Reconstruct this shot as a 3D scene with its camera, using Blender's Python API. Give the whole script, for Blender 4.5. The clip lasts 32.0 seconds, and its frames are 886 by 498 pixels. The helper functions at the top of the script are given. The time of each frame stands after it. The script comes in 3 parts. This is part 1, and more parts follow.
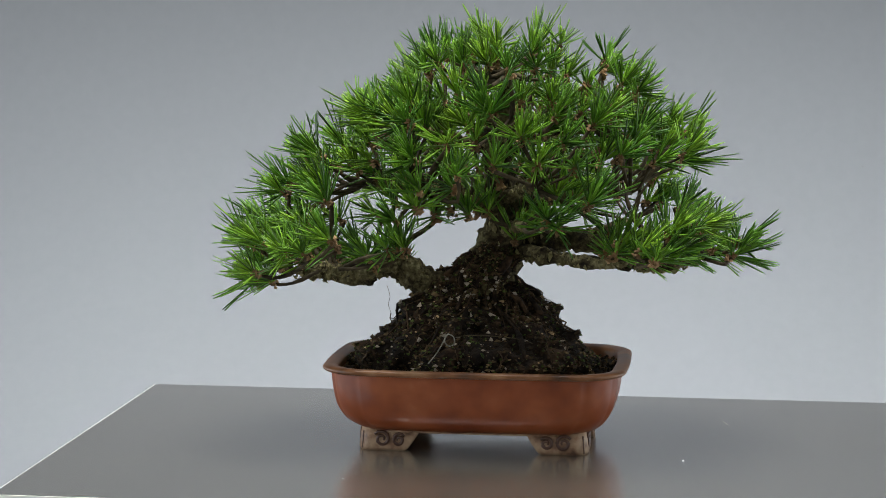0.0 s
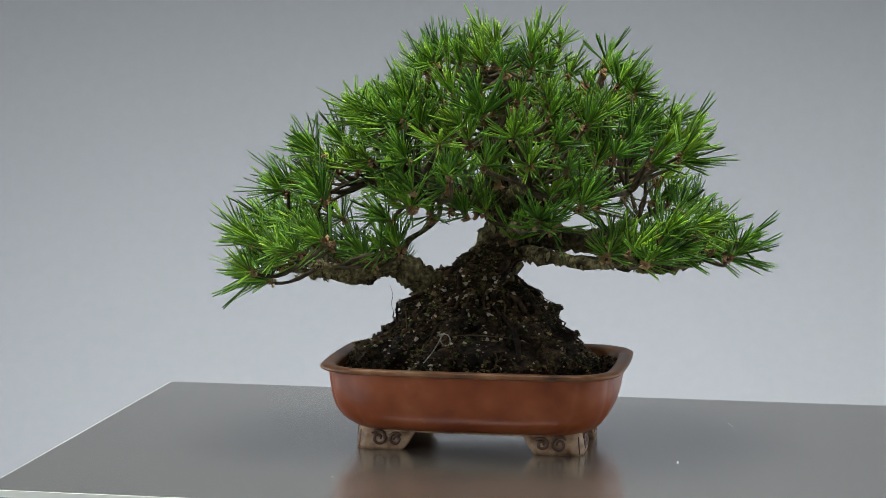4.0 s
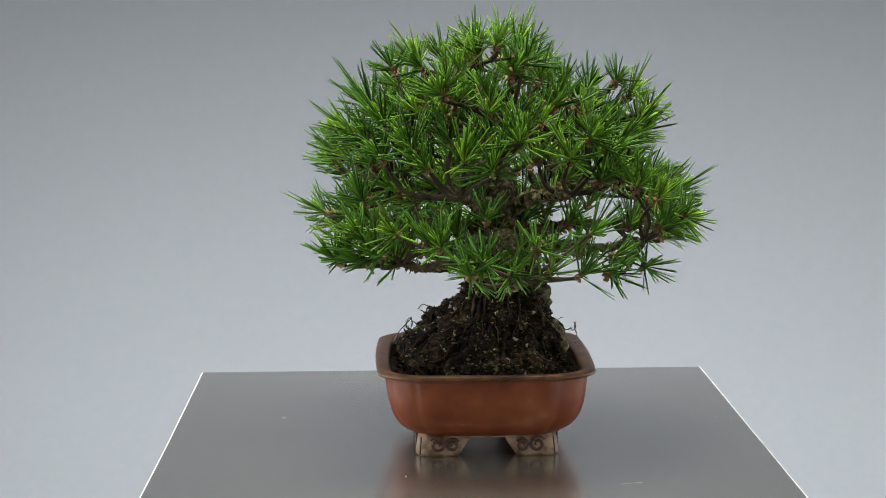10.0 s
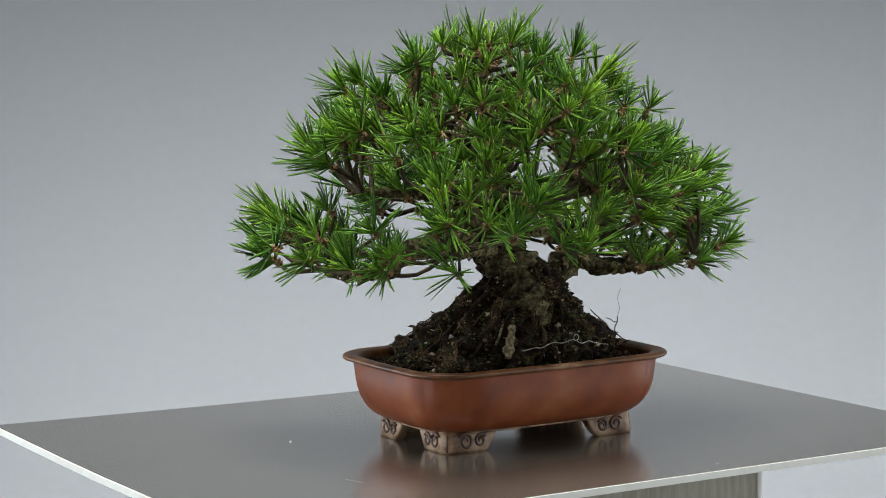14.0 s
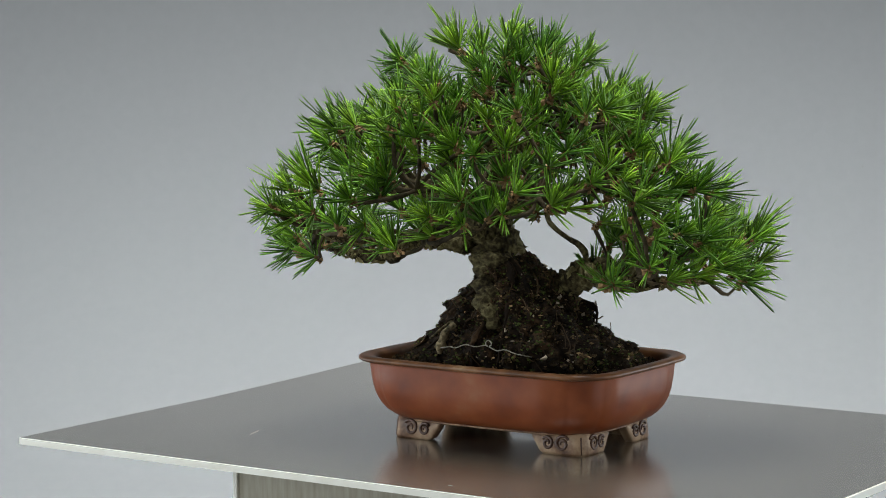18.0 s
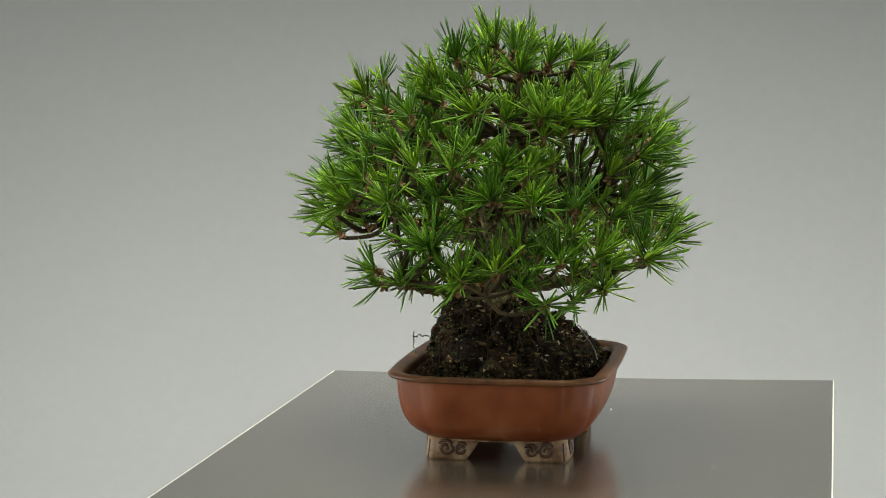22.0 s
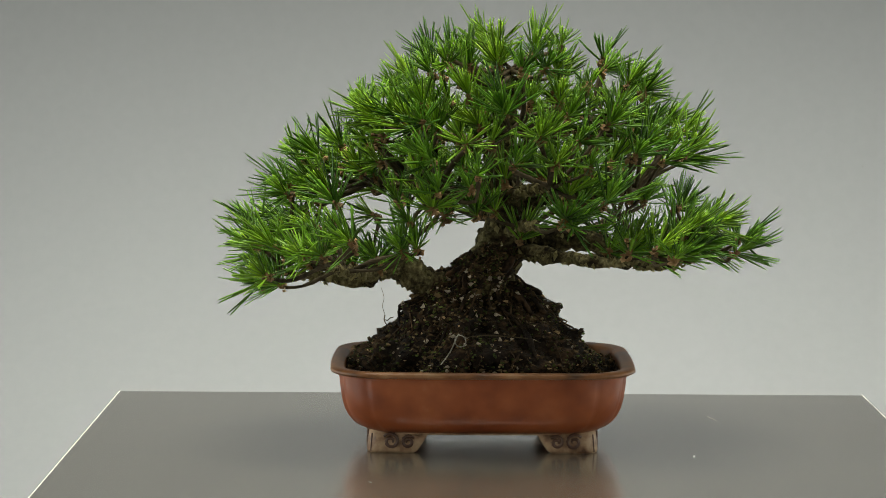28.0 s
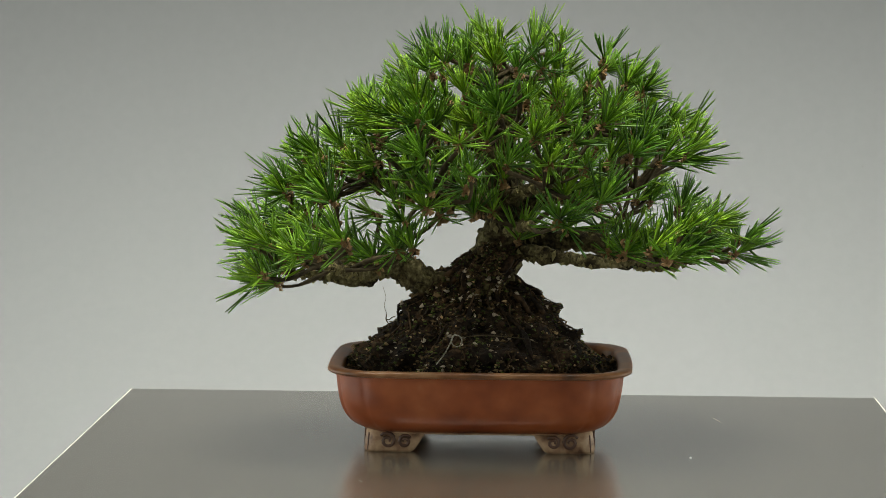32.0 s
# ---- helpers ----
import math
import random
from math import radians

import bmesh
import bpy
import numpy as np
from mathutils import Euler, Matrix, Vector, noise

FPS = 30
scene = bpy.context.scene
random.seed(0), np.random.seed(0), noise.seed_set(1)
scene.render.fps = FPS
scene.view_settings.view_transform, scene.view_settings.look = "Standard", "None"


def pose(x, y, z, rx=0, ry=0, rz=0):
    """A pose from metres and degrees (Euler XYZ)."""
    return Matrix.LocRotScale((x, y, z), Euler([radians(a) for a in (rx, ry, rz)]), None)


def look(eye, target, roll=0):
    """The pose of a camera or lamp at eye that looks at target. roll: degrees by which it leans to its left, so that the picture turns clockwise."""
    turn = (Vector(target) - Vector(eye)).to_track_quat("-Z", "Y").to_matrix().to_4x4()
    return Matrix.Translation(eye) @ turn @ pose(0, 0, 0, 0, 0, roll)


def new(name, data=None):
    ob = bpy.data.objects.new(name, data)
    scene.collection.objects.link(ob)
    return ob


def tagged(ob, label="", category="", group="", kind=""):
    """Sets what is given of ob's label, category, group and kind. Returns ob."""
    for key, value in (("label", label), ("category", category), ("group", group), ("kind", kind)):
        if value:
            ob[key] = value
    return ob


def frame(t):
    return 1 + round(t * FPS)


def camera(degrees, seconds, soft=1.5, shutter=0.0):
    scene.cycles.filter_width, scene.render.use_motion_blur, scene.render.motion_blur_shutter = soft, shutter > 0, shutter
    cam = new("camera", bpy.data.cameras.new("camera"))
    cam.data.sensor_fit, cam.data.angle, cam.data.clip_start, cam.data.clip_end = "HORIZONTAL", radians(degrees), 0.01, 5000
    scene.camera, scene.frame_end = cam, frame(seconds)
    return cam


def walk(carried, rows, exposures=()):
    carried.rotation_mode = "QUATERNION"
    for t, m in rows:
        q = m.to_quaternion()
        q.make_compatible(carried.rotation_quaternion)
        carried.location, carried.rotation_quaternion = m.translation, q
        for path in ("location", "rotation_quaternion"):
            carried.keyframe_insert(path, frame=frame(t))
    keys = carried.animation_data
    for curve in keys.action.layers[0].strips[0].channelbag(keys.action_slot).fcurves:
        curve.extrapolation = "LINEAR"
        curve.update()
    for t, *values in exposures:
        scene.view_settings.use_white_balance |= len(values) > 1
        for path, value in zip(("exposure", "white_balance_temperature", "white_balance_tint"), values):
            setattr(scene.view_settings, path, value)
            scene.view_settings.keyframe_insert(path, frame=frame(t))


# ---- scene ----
TOP = 0.47          # height of the board's upper face over the floor
EYE = (0.0, -1.945, TOP + 0.3631)
YAW, PITCH, ROLL = radians(1.39), radians(5.93), -0.17
AIM = (EYE[0] - math.sin(YAW) * math.cos(PITCH), EYE[1] + math.cos(YAW) * math.cos(PITCH), EYE[2] - math.sin(PITCH))
cam = camera(21.67, 32.0, soft=0.5)
walk(cam, [(0.0, look(EYE, AIM, ROLL)), (32.0, look(EYE, AIM, ROLL))],
     exposures=[(0.0, 0.27, 6040, 6), (12.0, 0.27, 6060, 6), (16.5, 0.25, 6130, 5), (18.3, 0.21, 6240, 4), (19.5, 0.19, 6620, 1), (23.0, 0.21, 6880, 0), (28.0, 0.26, 6860, 0), (32.0, 0.26, 6860, 0)])

# turn of the table: seconds, degrees
TURN = [(0.0, 0.0), (3.3, 0.0), (3.6, -0.5), (4.2, -4.6), (5.0, -15.0), (5.5, -22.17), (6.0, -29.5), (6.5, -36.54),
        (7.0, -43.18), (7.5, -48.67), (8.0, -55.78), (8.5, -61.4), (9.0, -67.44), (9.5, -73.81), (10.0, -81.5),
        (10.5, -90.28), (11.0, -96.41), (11.5, -101.5), (12.0, -106.96), (12.5, -114.87), (13.0, -121.92), (13.5, -131.05),
        (14.0, -142.03), (14.5, -148.78), (15.5, -164.69), (16.5, -181.11), (17.0, -187.89), (17.5, -196.9),
        (18.0, -207.01), (18.5, -214.69), (19.0, -221.33), (19.5, -228.41), (20.0, -236.09), (20.5, -245.3),
        (21.0, -253.47), (21.5, -263.05), (22.0, -272.45), (22.5, -280.43), (23.0, -288.66), (23.5, -297.42),
        (24.0, -305.95), (24.5, -313.74), (25.0, -321.65), (25.5, -330.56), (26.5, -342.4), (27.5, -350.3), (28.0, -353.15),
        (28.5, -355.5), (32.0, -355.5)]
TILT = pose(0, 0, 0, 0.337, 0.43, 0)
turning = []


# ---- light ----
world = bpy.data.worlds.new("world")
scene.world = world
world.use_nodes = True
sky = world.node_tree.nodes.new("ShaderNodeTexSky")
sky.sky_type, sky.sun_disc, sky.sun_elevation, sky.sun_rotation = "NISHITA", False, radians(35), radians(200)
world.node_tree.links.new(sky.outputs[0], world.node_tree.nodes["Background"].inputs[0])
world.node_tree.nodes["Background"].inputs[1].default_value = 0.1


def area(name, at, target, w, h, power, color, spread=180):
    lamp = bpy.data.lights.new(name, "AREA")
    lamp.shape, lamp.size, lamp.size_y, lamp.energy, lamp.color = "RECTANGLE", w, h, power, color
    lamp.spread = radians(spread)
    ob = new(name, lamp)
    ob.matrix_world = look(at, target)
    return ob


# unseen area lamps, added at the sides and overhead
COOL_WHITE = (0.92, 0.965, 1.0)
# added low lamps that brighten the paper sweep from both sides
area("backdrop_lamp_right", (2.16, 0.95, 0.60), (0.0, 1.05, 0.30), 1.5, 0.9, 16.5, COOL_WHITE)
area("backdrop_lamp_left", (-2.16, 0.85, 0.60), (0.5, 1.15, 0.45), 1.5, 0.9, 17.5, COOL_WHITE)
# added fill for the front, from the right
area("fill_lamp_right", (2.16, -1.10, 1.00), (0.0, -0.6, 0.7), 1.6, 1.4, 14.0, COOL_WHITE)
# added key from the left, the side of the pot's sheen
area("key_lamp_left", (-2.16, -0.80, 1.00), (0.0, -0.3, 0.7), 1.6, 1.4, 22.0, COOL_WHITE)
# added narrow beam that brightens the backdrop and misses the tree
area("backdrop_wash_top", (0.05, 1.60, 3.22), (0.05, 1.60, 0.0), 2.2, 0.3, 44.0, (1.0, 0.98, 0.95), 56)
# added soft top light over the tree, no fitting in view
area("overhead_lamp", (-0.15, -0.20, 3.22), (-0.15, -0.20, 0.0), 1.5, 1.2, 120.0, (1.0, 0.98, 0.95))


# ---- materials ----
def mat(name, stops, rough=0.6, scale=40.0, detail=6.0, bump=0.3, dist=0.002, metal=0.0, spec=0.5, vary=0.0, island=False,
        rough2=None, coords="Object", stretch=(1, 1, 1), coat=0.0, big=None):
    """A surface whose colour runs over a noise at two scales, with relief and uneven gloss."""
    m = bpy.data.materials.new(name)
    m.use_nodes = True
    n, l = m.node_tree.nodes, m.node_tree.links
    b = n["Principled BSDF"]
    tc = n.new("ShaderNodeTexCoord")
    mp = n.new("ShaderNodeMapping")
    mp.inputs["Scale"].default_value = stretch
    l.new(tc.outputs[coords], mp.inputs[0])
    fine = n.new("ShaderNodeTexNoise")
    fine.inputs["Scale"].default_value, fine.inputs["Detail"].default_value = scale, detail
    wide = n.new("ShaderNodeTexNoise")
    wide.inputs["Scale"].default_value, wide.inputs["Detail"].default_value = (big or scale * 0.13), 3.0
    l.new(mp.outputs[0], fine.inputs[0])
    l.new(tc.outputs[coords], wide.inputs[0])
    mix = n.new("ShaderNodeMath")
    mix.operation = "MULTIPLY_ADD"
    mix.inputs[1].default_value = 0.5
    half = n.new("ShaderNodeMath")
    half.operation = "MULTIPLY"
    half.inputs[1].default_value = 0.5
    l.new(fine.outputs[0], mix.inputs[0])
    l.new(wide.outputs[0], half.inputs[0])
    l.new(half.outputs[0], mix.inputs[2])
    ramp = n.new("ShaderNodeValToRGB")
    els = ramp.color_ramp.elements
    while len(els) < len(stops):
        els.new(0.5)
    for e, (p, c) in zip(els, stops):
        e.position, e.color = p, (*c, 1)
    l.new(mix.outputs[0], ramp.inputs[0])
    colour = ramp.outputs[0]
    if vary:
        hsv = n.new("ShaderNodeHueSaturation")
        if island:
            src = n.new("ShaderNodeNewGeometry").outputs["Random Per Island"]
        else:
            src = n.new("ShaderNodeObjectInfo").outputs["Random"]
        mr = n.new("ShaderNodeMapRange")
        mr.inputs[3].default_value, mr.inputs[4].default_value = 1 - vary, 1 + vary
        l.new(src, mr.inputs[0])
        l.new(mr.outputs[0], hsv.inputs["Value"])
        l.new(colour, hsv.inputs["Color"])
        colour = hsv.outputs[0]
    l.new(colour, b.inputs["Base Color"])
    rr = n.new("ShaderNodeMapRange")
    rr.inputs[3].default_value, rr.inputs[4].default_value = rough, rough2 if rough2 is not None else rough
    l.new(mix.outputs[0], rr.inputs[0])
    l.new(rr.outputs[0], b.inputs["Roughness"])
    b.inputs["Metallic"].default_value, b.inputs["Specular IOR Level"].default_value = metal, spec
    b.inputs["Coat Weight"].default_value = coat
    if bump:
        bp = n.new("ShaderNodeBump")
        bp.inputs["Strength"].default_value, bp.inputs["Distance"].default_value = bump, dist
        l.new(fine.outputs[0], bp.inputs["Height"])
        l.new(bp.outputs[0], b.inputs["Normal"])
    return m


PAPER = mat("grey_paper", [(0.3, (0.0945, 0.095, 0.0995)), (0.7, (0.1015, 0.102, 0.1065))], 0.85, 60, bump=0.05, dist=0.0005, spec=0.2, big=1.5)
WALL = mat("wall_paint", [(0.3, (0.30, 0.30, 0.295)), (0.7, (0.34, 0.34, 0.335))], 0.8, 50, bump=0.1, dist=0.001, big=1.0)
FLOOR = mat("floor_screed", [(0.3, (0.15, 0.146, 0.142)), (0.7, (0.20, 0.195, 0.188))], 0.6, 30, bump=0.1, big=1.2)
LAMINATE = mat("dark_laminate", [(0.36, (0.062, 0.055, 0.042)), (0.64, (0.098, 0.089, 0.070))], 0.20, 700, bump=0.08, dist=0.0003, spec=0.5, rough2=0.29, big=6, coat=1.0)
LAMINATE.node_tree.nodes["Principled BSDF"].inputs["Coat Roughness"].default_value = 0.17
LAMINATE.node_tree.nodes["Principled BSDF"].inputs["Coat IOR"].default_value = 2.2
LAMINATE.node_tree.nodes["Principled BSDF"].inputs["IOR"].default_value = 2.6
# white of the board's edge strips; also paints the stand's lit corners
EDGING = mat("white_edging", [(0.3, (0.70, 0.65, 0.56)), (0.62, (0.80, 0.77, 0.70))], 0.5, 60, bump=0.15, dist=0.0005, big=9)
STANDWOOD = mat("tan_board", [(0.34, (0.27, 0.235, 0.17)), (0.62, (0.43, 0.39, 0.31))], 0.55, 26, bump=0.2, stretch=(9, 9, 1), big=7)
SPECK = mat("dark_crumb_surface", [(0.3, (0.02, 0.016, 0.012)), (0.7, (0.05, 0.04, 0.03))], 0.8, 200)
SCRATCH = mat("pale_scratch", [(0.3, (0.22, 0.19, 0.15)), (0.7, (0.32, 0.29, 0.24))], 0.5, 300, bump=0.1)
CLAY = mat("red_brown_clay", [(0.30, (0.135, 0.028, 0.007)), (0.50, (0.200, 0.046, 0.012)), (0.63, (0.240, 0.064, 0.019)), (0.80, (0.31, 0.13, 0.062))], 0.30, 45,
           bump=0.10, dist=0.0006, spec=0.32, rough2=0.46, big=22, coat=0.08)
RIMCLAY = mat("worn_brown_clay", [(0.36, (0.044, 0.017, 0.006)), (0.48, (0.110, 0.042, 0.014)), (0.58, (0.175, 0.075, 0.029)), (0.72, (0.28, 0.17, 0.09))], 0.26, 60, spec=0.28,
              bump=0.08, dist=0.0006, rough2=0.5, big=20)
FOOTCLAY = mat("pale_clay", [(0.38, (0.075, 0.030, 0.012)), (0.47, (0.205, 0.108, 0.054)), (0.58, (0.37, 0.24, 0.140))], 0.55, 120, bump=0.2,
               dist=0.0005, big=40)
SCROLL = mat("dark_scroll_clay", [(0.3, (0.045, 0.018, 0.009)), (0.7, (0.10, 0.042, 0.022))], 0.5, 120, bump=0.1)
SOIL = mat("dark_soil", [(0.36, (0.004, 0.0025, 0.0015)), (0.52, (0.014, 0.008, 0.004)), (0.66, (0.075, 0.042, 0.020)), (0.8, (0.13, 0.085, 0.045))], 0.9, 160, bump=0.9,
           dist=0.004, big=30, spec=0.15)
GRAIN = mat("soil_grain", [(0.36, (0.005, 0.003, 0.0015)), (0.48, (0.020, 0.012, 0.005)), (0.62, (0.095, 0.062, 0.028))], 0.85, 200, bump=0.4,
            vary=0.75, island=True, big=50, spec=0.15)
PUMICE = mat("pale_grain", [(0.3, (0.20, 0.15, 0.10)), (0.7, (0.42, 0.35, 0.27))], 0.85, 200, bump=0.4, vary=0.5, island=True, spec=0.15)
TAN = mat("tan_grain", [(0.36, (0.12, 0.068, 0.028)), (0.62, (0.36, 0.24, 0.12))], 0.85, 200, bump=0.4, vary=0.6, island=True, spec=0.15)
MOSS = mat("moss", [(0.36, (0.014, 0.022, 0.005)), (0.62, (0.075, 0.090, 0.020))], 0.9, 200, bump=0.6, vary=0.6, island=True, spec=0.15)
DEADWOOD = mat("pale_dead_wood", [(0.40, (0.030, 0.024, 0.012)), (0.50, (0.115, 0.088, 0.048)), (0.62, (0.27, 0.21, 0.12))], 0.85, 330, bump=0.6, spec=0.15)
ROOT = mat("rootlet", [(0.34, (0.010, 0.006, 0.003)), (0.66, (0.085, 0.050, 0.024))], 0.8, 200, bump=0.3, vary=0.5, island=True, spec=0.15)
BARK = mat("pine_bark", [(0.38, (0.012, 0.008, 0.004)), (0.47, (0.044, 0.034, 0.015)), (0.56, (0.118, 0.097, 0.043)), (0.68, (0.26, 0.225, 0.115))],
           0.9, 260, bump=1.0, dist=0.003, big=45, spec=0.15)
PLATE = mat("bark_plate", [(0.3, (0.05, 0.036, 0.018)), (0.55, (0.155, 0.132, 0.056)), (0.75, (0.27, 0.24, 0.12))], 0.9, 240, bump=0.6, dist=0.001, vary=0.6, island=True, spec=0.15, big=40)
TWIG = mat("twig_bark", [(0.36, (0.016, 0.012, 0.006)), (0.64, (0.080, 0.060, 0.032))], 0.85, 150, bump=0.6, vary=0.3, island=True, spec=0.15)
BUD = mat("bud_scales", [(0.36, (0.09, 0.042, 0.018)), (0.64, (0.30, 0.19, 0.09))], 0.8, 200, bump=0.5, vary=0.3, spec=0.15)
WIRE = mat("pale_wire", [(0.40, (0.05, 0.042, 0.026)), (0.50, (0.17, 0.15, 0.11)), (0.62, (0.32, 0.29, 0.23))], 0.6, 330, bump=0.5)
WHITE = mat("white_crumb_surface", [(0.3, (0.50, 0.49, 0.46)), (0.7, (0.62, 0.61, 0.58))], 0.7, 200)


def needle_mat(name, dark, light, vary):
    m = mat(name, [(0.25, dark), (0.75, light)], 0.40, 60, bump=0.0, spec=0.28, vary=vary, island=True, rough2=0.5, big=20)
    n, l = m.node_tree.nodes, m.node_tree.links
    b = n["Principled BSDF"]
    info = n.new("ShaderNodeObjectInfo")
    hsv = n.new("ShaderNodeHueSaturation")
    old = b.inputs["Base Color"].links[0].from_socket
    a, c = n.new("ShaderNodeMapRange"), n.new("ShaderNodeMapRange")
    a.inputs[3].default_value, a.inputs[4].default_value = 0.485, 0.515
    c.inputs[3].default_value, c.inputs[4].default_value = 1.3, 0.66
    l.new(info.outputs["Random"], a.inputs[0])
    l.new(info.outputs["Random"], c.inputs[0])
    l.new(a.outputs[0], hsv.inputs["Hue"])
    l.new(c.outputs[0], hsv.inputs["Value"])
    l.new(old, hsv.inputs["Color"])
    l.new(hsv.outputs[0], b.inputs["Base Color"])
    thin = n.new("ShaderNodeBsdfTranslucent")
    both = n.new("ShaderNodeMixShader")
    both.inputs[0].default_value = 0.06
    l.new(hsv.outputs[0], thin.inputs[0])
    l.new(b.outputs[0], both.inputs[1])
    l.new(thin.outputs[0], both.inputs[2])
    l.new(both.outputs[0], n["Material Output"].inputs[0])
    return m


NEEDLE = needle_mat("pine_needle", (0.012, 0.044, 0.0022), (0.150, 0.300, 0.013), 0.65)
YOUNG = needle_mat("young_needle", (0.130, 0.275, 0.013), (0.26, 0.43, 0.032), 0.3)


# ---- building helpers ----
def finish(bm, smooth=True):
    for f in bm.faces:
        f.smooth = smooth
    return bm


def part(name, bm, material, parent=None, label="", smooth=True):
    finish(bm, smooth)
    me = bpy.data.meshes.new(name)
    bm.to_mesh(me)
    bm.free()
    me.materials.append(material)
    ob = new(name, me)
    ob.parent = parent
    if label:
        tagged(ob, label)
    return ob


def thing(name, label, category, group="", moves=True):
    ob = new(name)
    ob.empty_display_size = 0.05
    tagged(ob, label, category, group)
    ob.location = (0, 0, TOP)
    if moves:
        turning.append(ob)
    return ob


def box(bm, x0, y0, z0, x1, y1, z1, bevel=0.0):
    m = Matrix.Translation(((x0 + x1) / 2, (y0 + y1) / 2, (z0 + z1) / 2)) @ Matrix.Diagonal((x1 - x0, y1 - y0, z1 - z0, 1))
    vs = bmesh.ops.create_cube(bm, size=1, matrix=m)["verts"]
    if bevel:
        es = list({e for v in vs for e in v.link_edges})
        bmesh.ops.bevel(bm, geom=es, offset=bevel, segments=2, profile=0.5, affect="EDGES")
    return bm


def tube(bm, pts, radii, seg=8, rough=0.0, rnd=None, cap=True):
    """A tube of varying radius along a line of points; rough: unevenness of its skin."""
    pts = [Vector(p) for p in pts]
    ring0, rings = None, []
    up = Vector((0.13, 0.31, 0.94))
    for i, p in enumerate(pts):
        d = (pts[min(i + 1, len(pts) - 1)] - pts[max(i - 1, 0)]).normalized()
        u = d.cross(up)
        if u.length < 0.05:
            u = d.cross(Vector((1, 0, 0)))
        u.normalize()
        v = d.cross(u)
        ring = []
        for k in range(seg):
            a = 2 * math.pi * k / seg
            r = radii[i] * (1 + (rough * rnd.uniform(-1, 1) if rough else 0))
            ring.append(bm.verts.new(p + u * math.cos(a) * r + v * math.sin(a) * r))
        rings.append(ring)
    for a, b in zip(rings, rings[1:]):
        for k in range(seg):
            bm.faces.new((a[k], a[(k + 1) % seg], b[(k + 1) % seg], b[k]))
    if cap:
        bm.faces.new(rings[0][::-1])
        bm.faces.new(rings[-1])
    return bm


def curve(ctrl, n):
    """n + 1 points along a smooth line through the control points."""
    c = [Vector(p) for p in ctrl]
    c = [c[0] * 2 - c[1]] + c + [c[-1] * 2 - c[-2]]
    out, spans = [], len(c) - 3
    for i in range(n + 1):
        s = min(i / n * spans, spans - 1e-6)
        k = int(s)
        t = s - k
        p0, p1, p2, p3 = c[k:k + 4]
        out.append(0.5 * ((2 * p1) + (p2 - p0) * t + (2 * p0 - 5 * p1 + 4 * p2 - p3) * t * t + (3 * p1 - p0 - 3 * p2 + p3) * t ** 3))
    return out


def loft(bm, rings, close_top=False, close_bottom=False):
    made = [[bm.verts.new(p) for p in r] for r in rings]
    n = len(made[0])
    for a, b in zip(made, made[1:]):
        for k in range(n):
            bm.faces.new((a[k], a[(k + 1) % n], b[(k + 1) % n], b[k]))
    if close_bottom:
        bm.faces.new(made[0][::-1])
    if close_top:
        bm.faces.new(made[-1])
    return bm


# ---- the room ----
def structure(name, bm, material, label, smooth=False):
    ob = part(name, bm, material, None, label, smooth)
    return tagged(ob, label, "", "", "structure")


# walls and ceiling are out of view, added to enclose and bounce light
RX, RY0, RY1, RH = 2.2, -3.3, 2.3, 3.3
structure("floor", box(bmesh.new(), -RX - 0.2, RY0 - 0.2, -0.1, RX + 0.2, RY1 + 0.2, 0.0), FLOOR, "grey floor of the studio room")
structure("ceiling", box(bmesh.new(), -RX - 0.2, RY0 - 0.2, RH, RX + 0.2, RY1 + 0.2, RH + 0.1), WALL, "plain grey ceiling")
structure("wall_north", box(bmesh.new(), -RX, RY1, 0, RX, RY1 + 0.15, RH), WALL, "plain grey wall behind the backdrop")
structure("wall_south", box(bmesh.new(), -RX, RY0 - 0.15, 0, RX, RY0, RH), WALL, "plain grey wall behind the camera")


def side_wall(name, x0, x1, openings):
    """An unseen wall along y with openings (y0, y1, z0, z1) behind added lamps, in order of y."""
    bm, y = bmesh.new(), RY0 - 0.15
    for y0, y1, z0, z1 in openings:
        box(bm, x0, y, 0, x1, y0, RH)
        box(bm, x0, y0, 0, x1, y1, z0)
        box(bm, x0, y0, z1, x1, y1, RH)
        y = y1
    box(bm, x0, y, 0, x1, RY1 + 0.15, RH)
    structure(name, bm, WALL, "unseen plain grey side wall with two openings behind the added lamps")


side_wall("wall_east", RX, RX + 0.15, [(-1.9, -0.3, 0.3, 1.7), (0.2, 1.7, 0.15, 1.05)])
side_wall("wall_west", -RX - 0.15, -RX, [(-1.6, 0.0, 0.3, 1.7), (0.1, 1.6, 0.15, 1.05)])


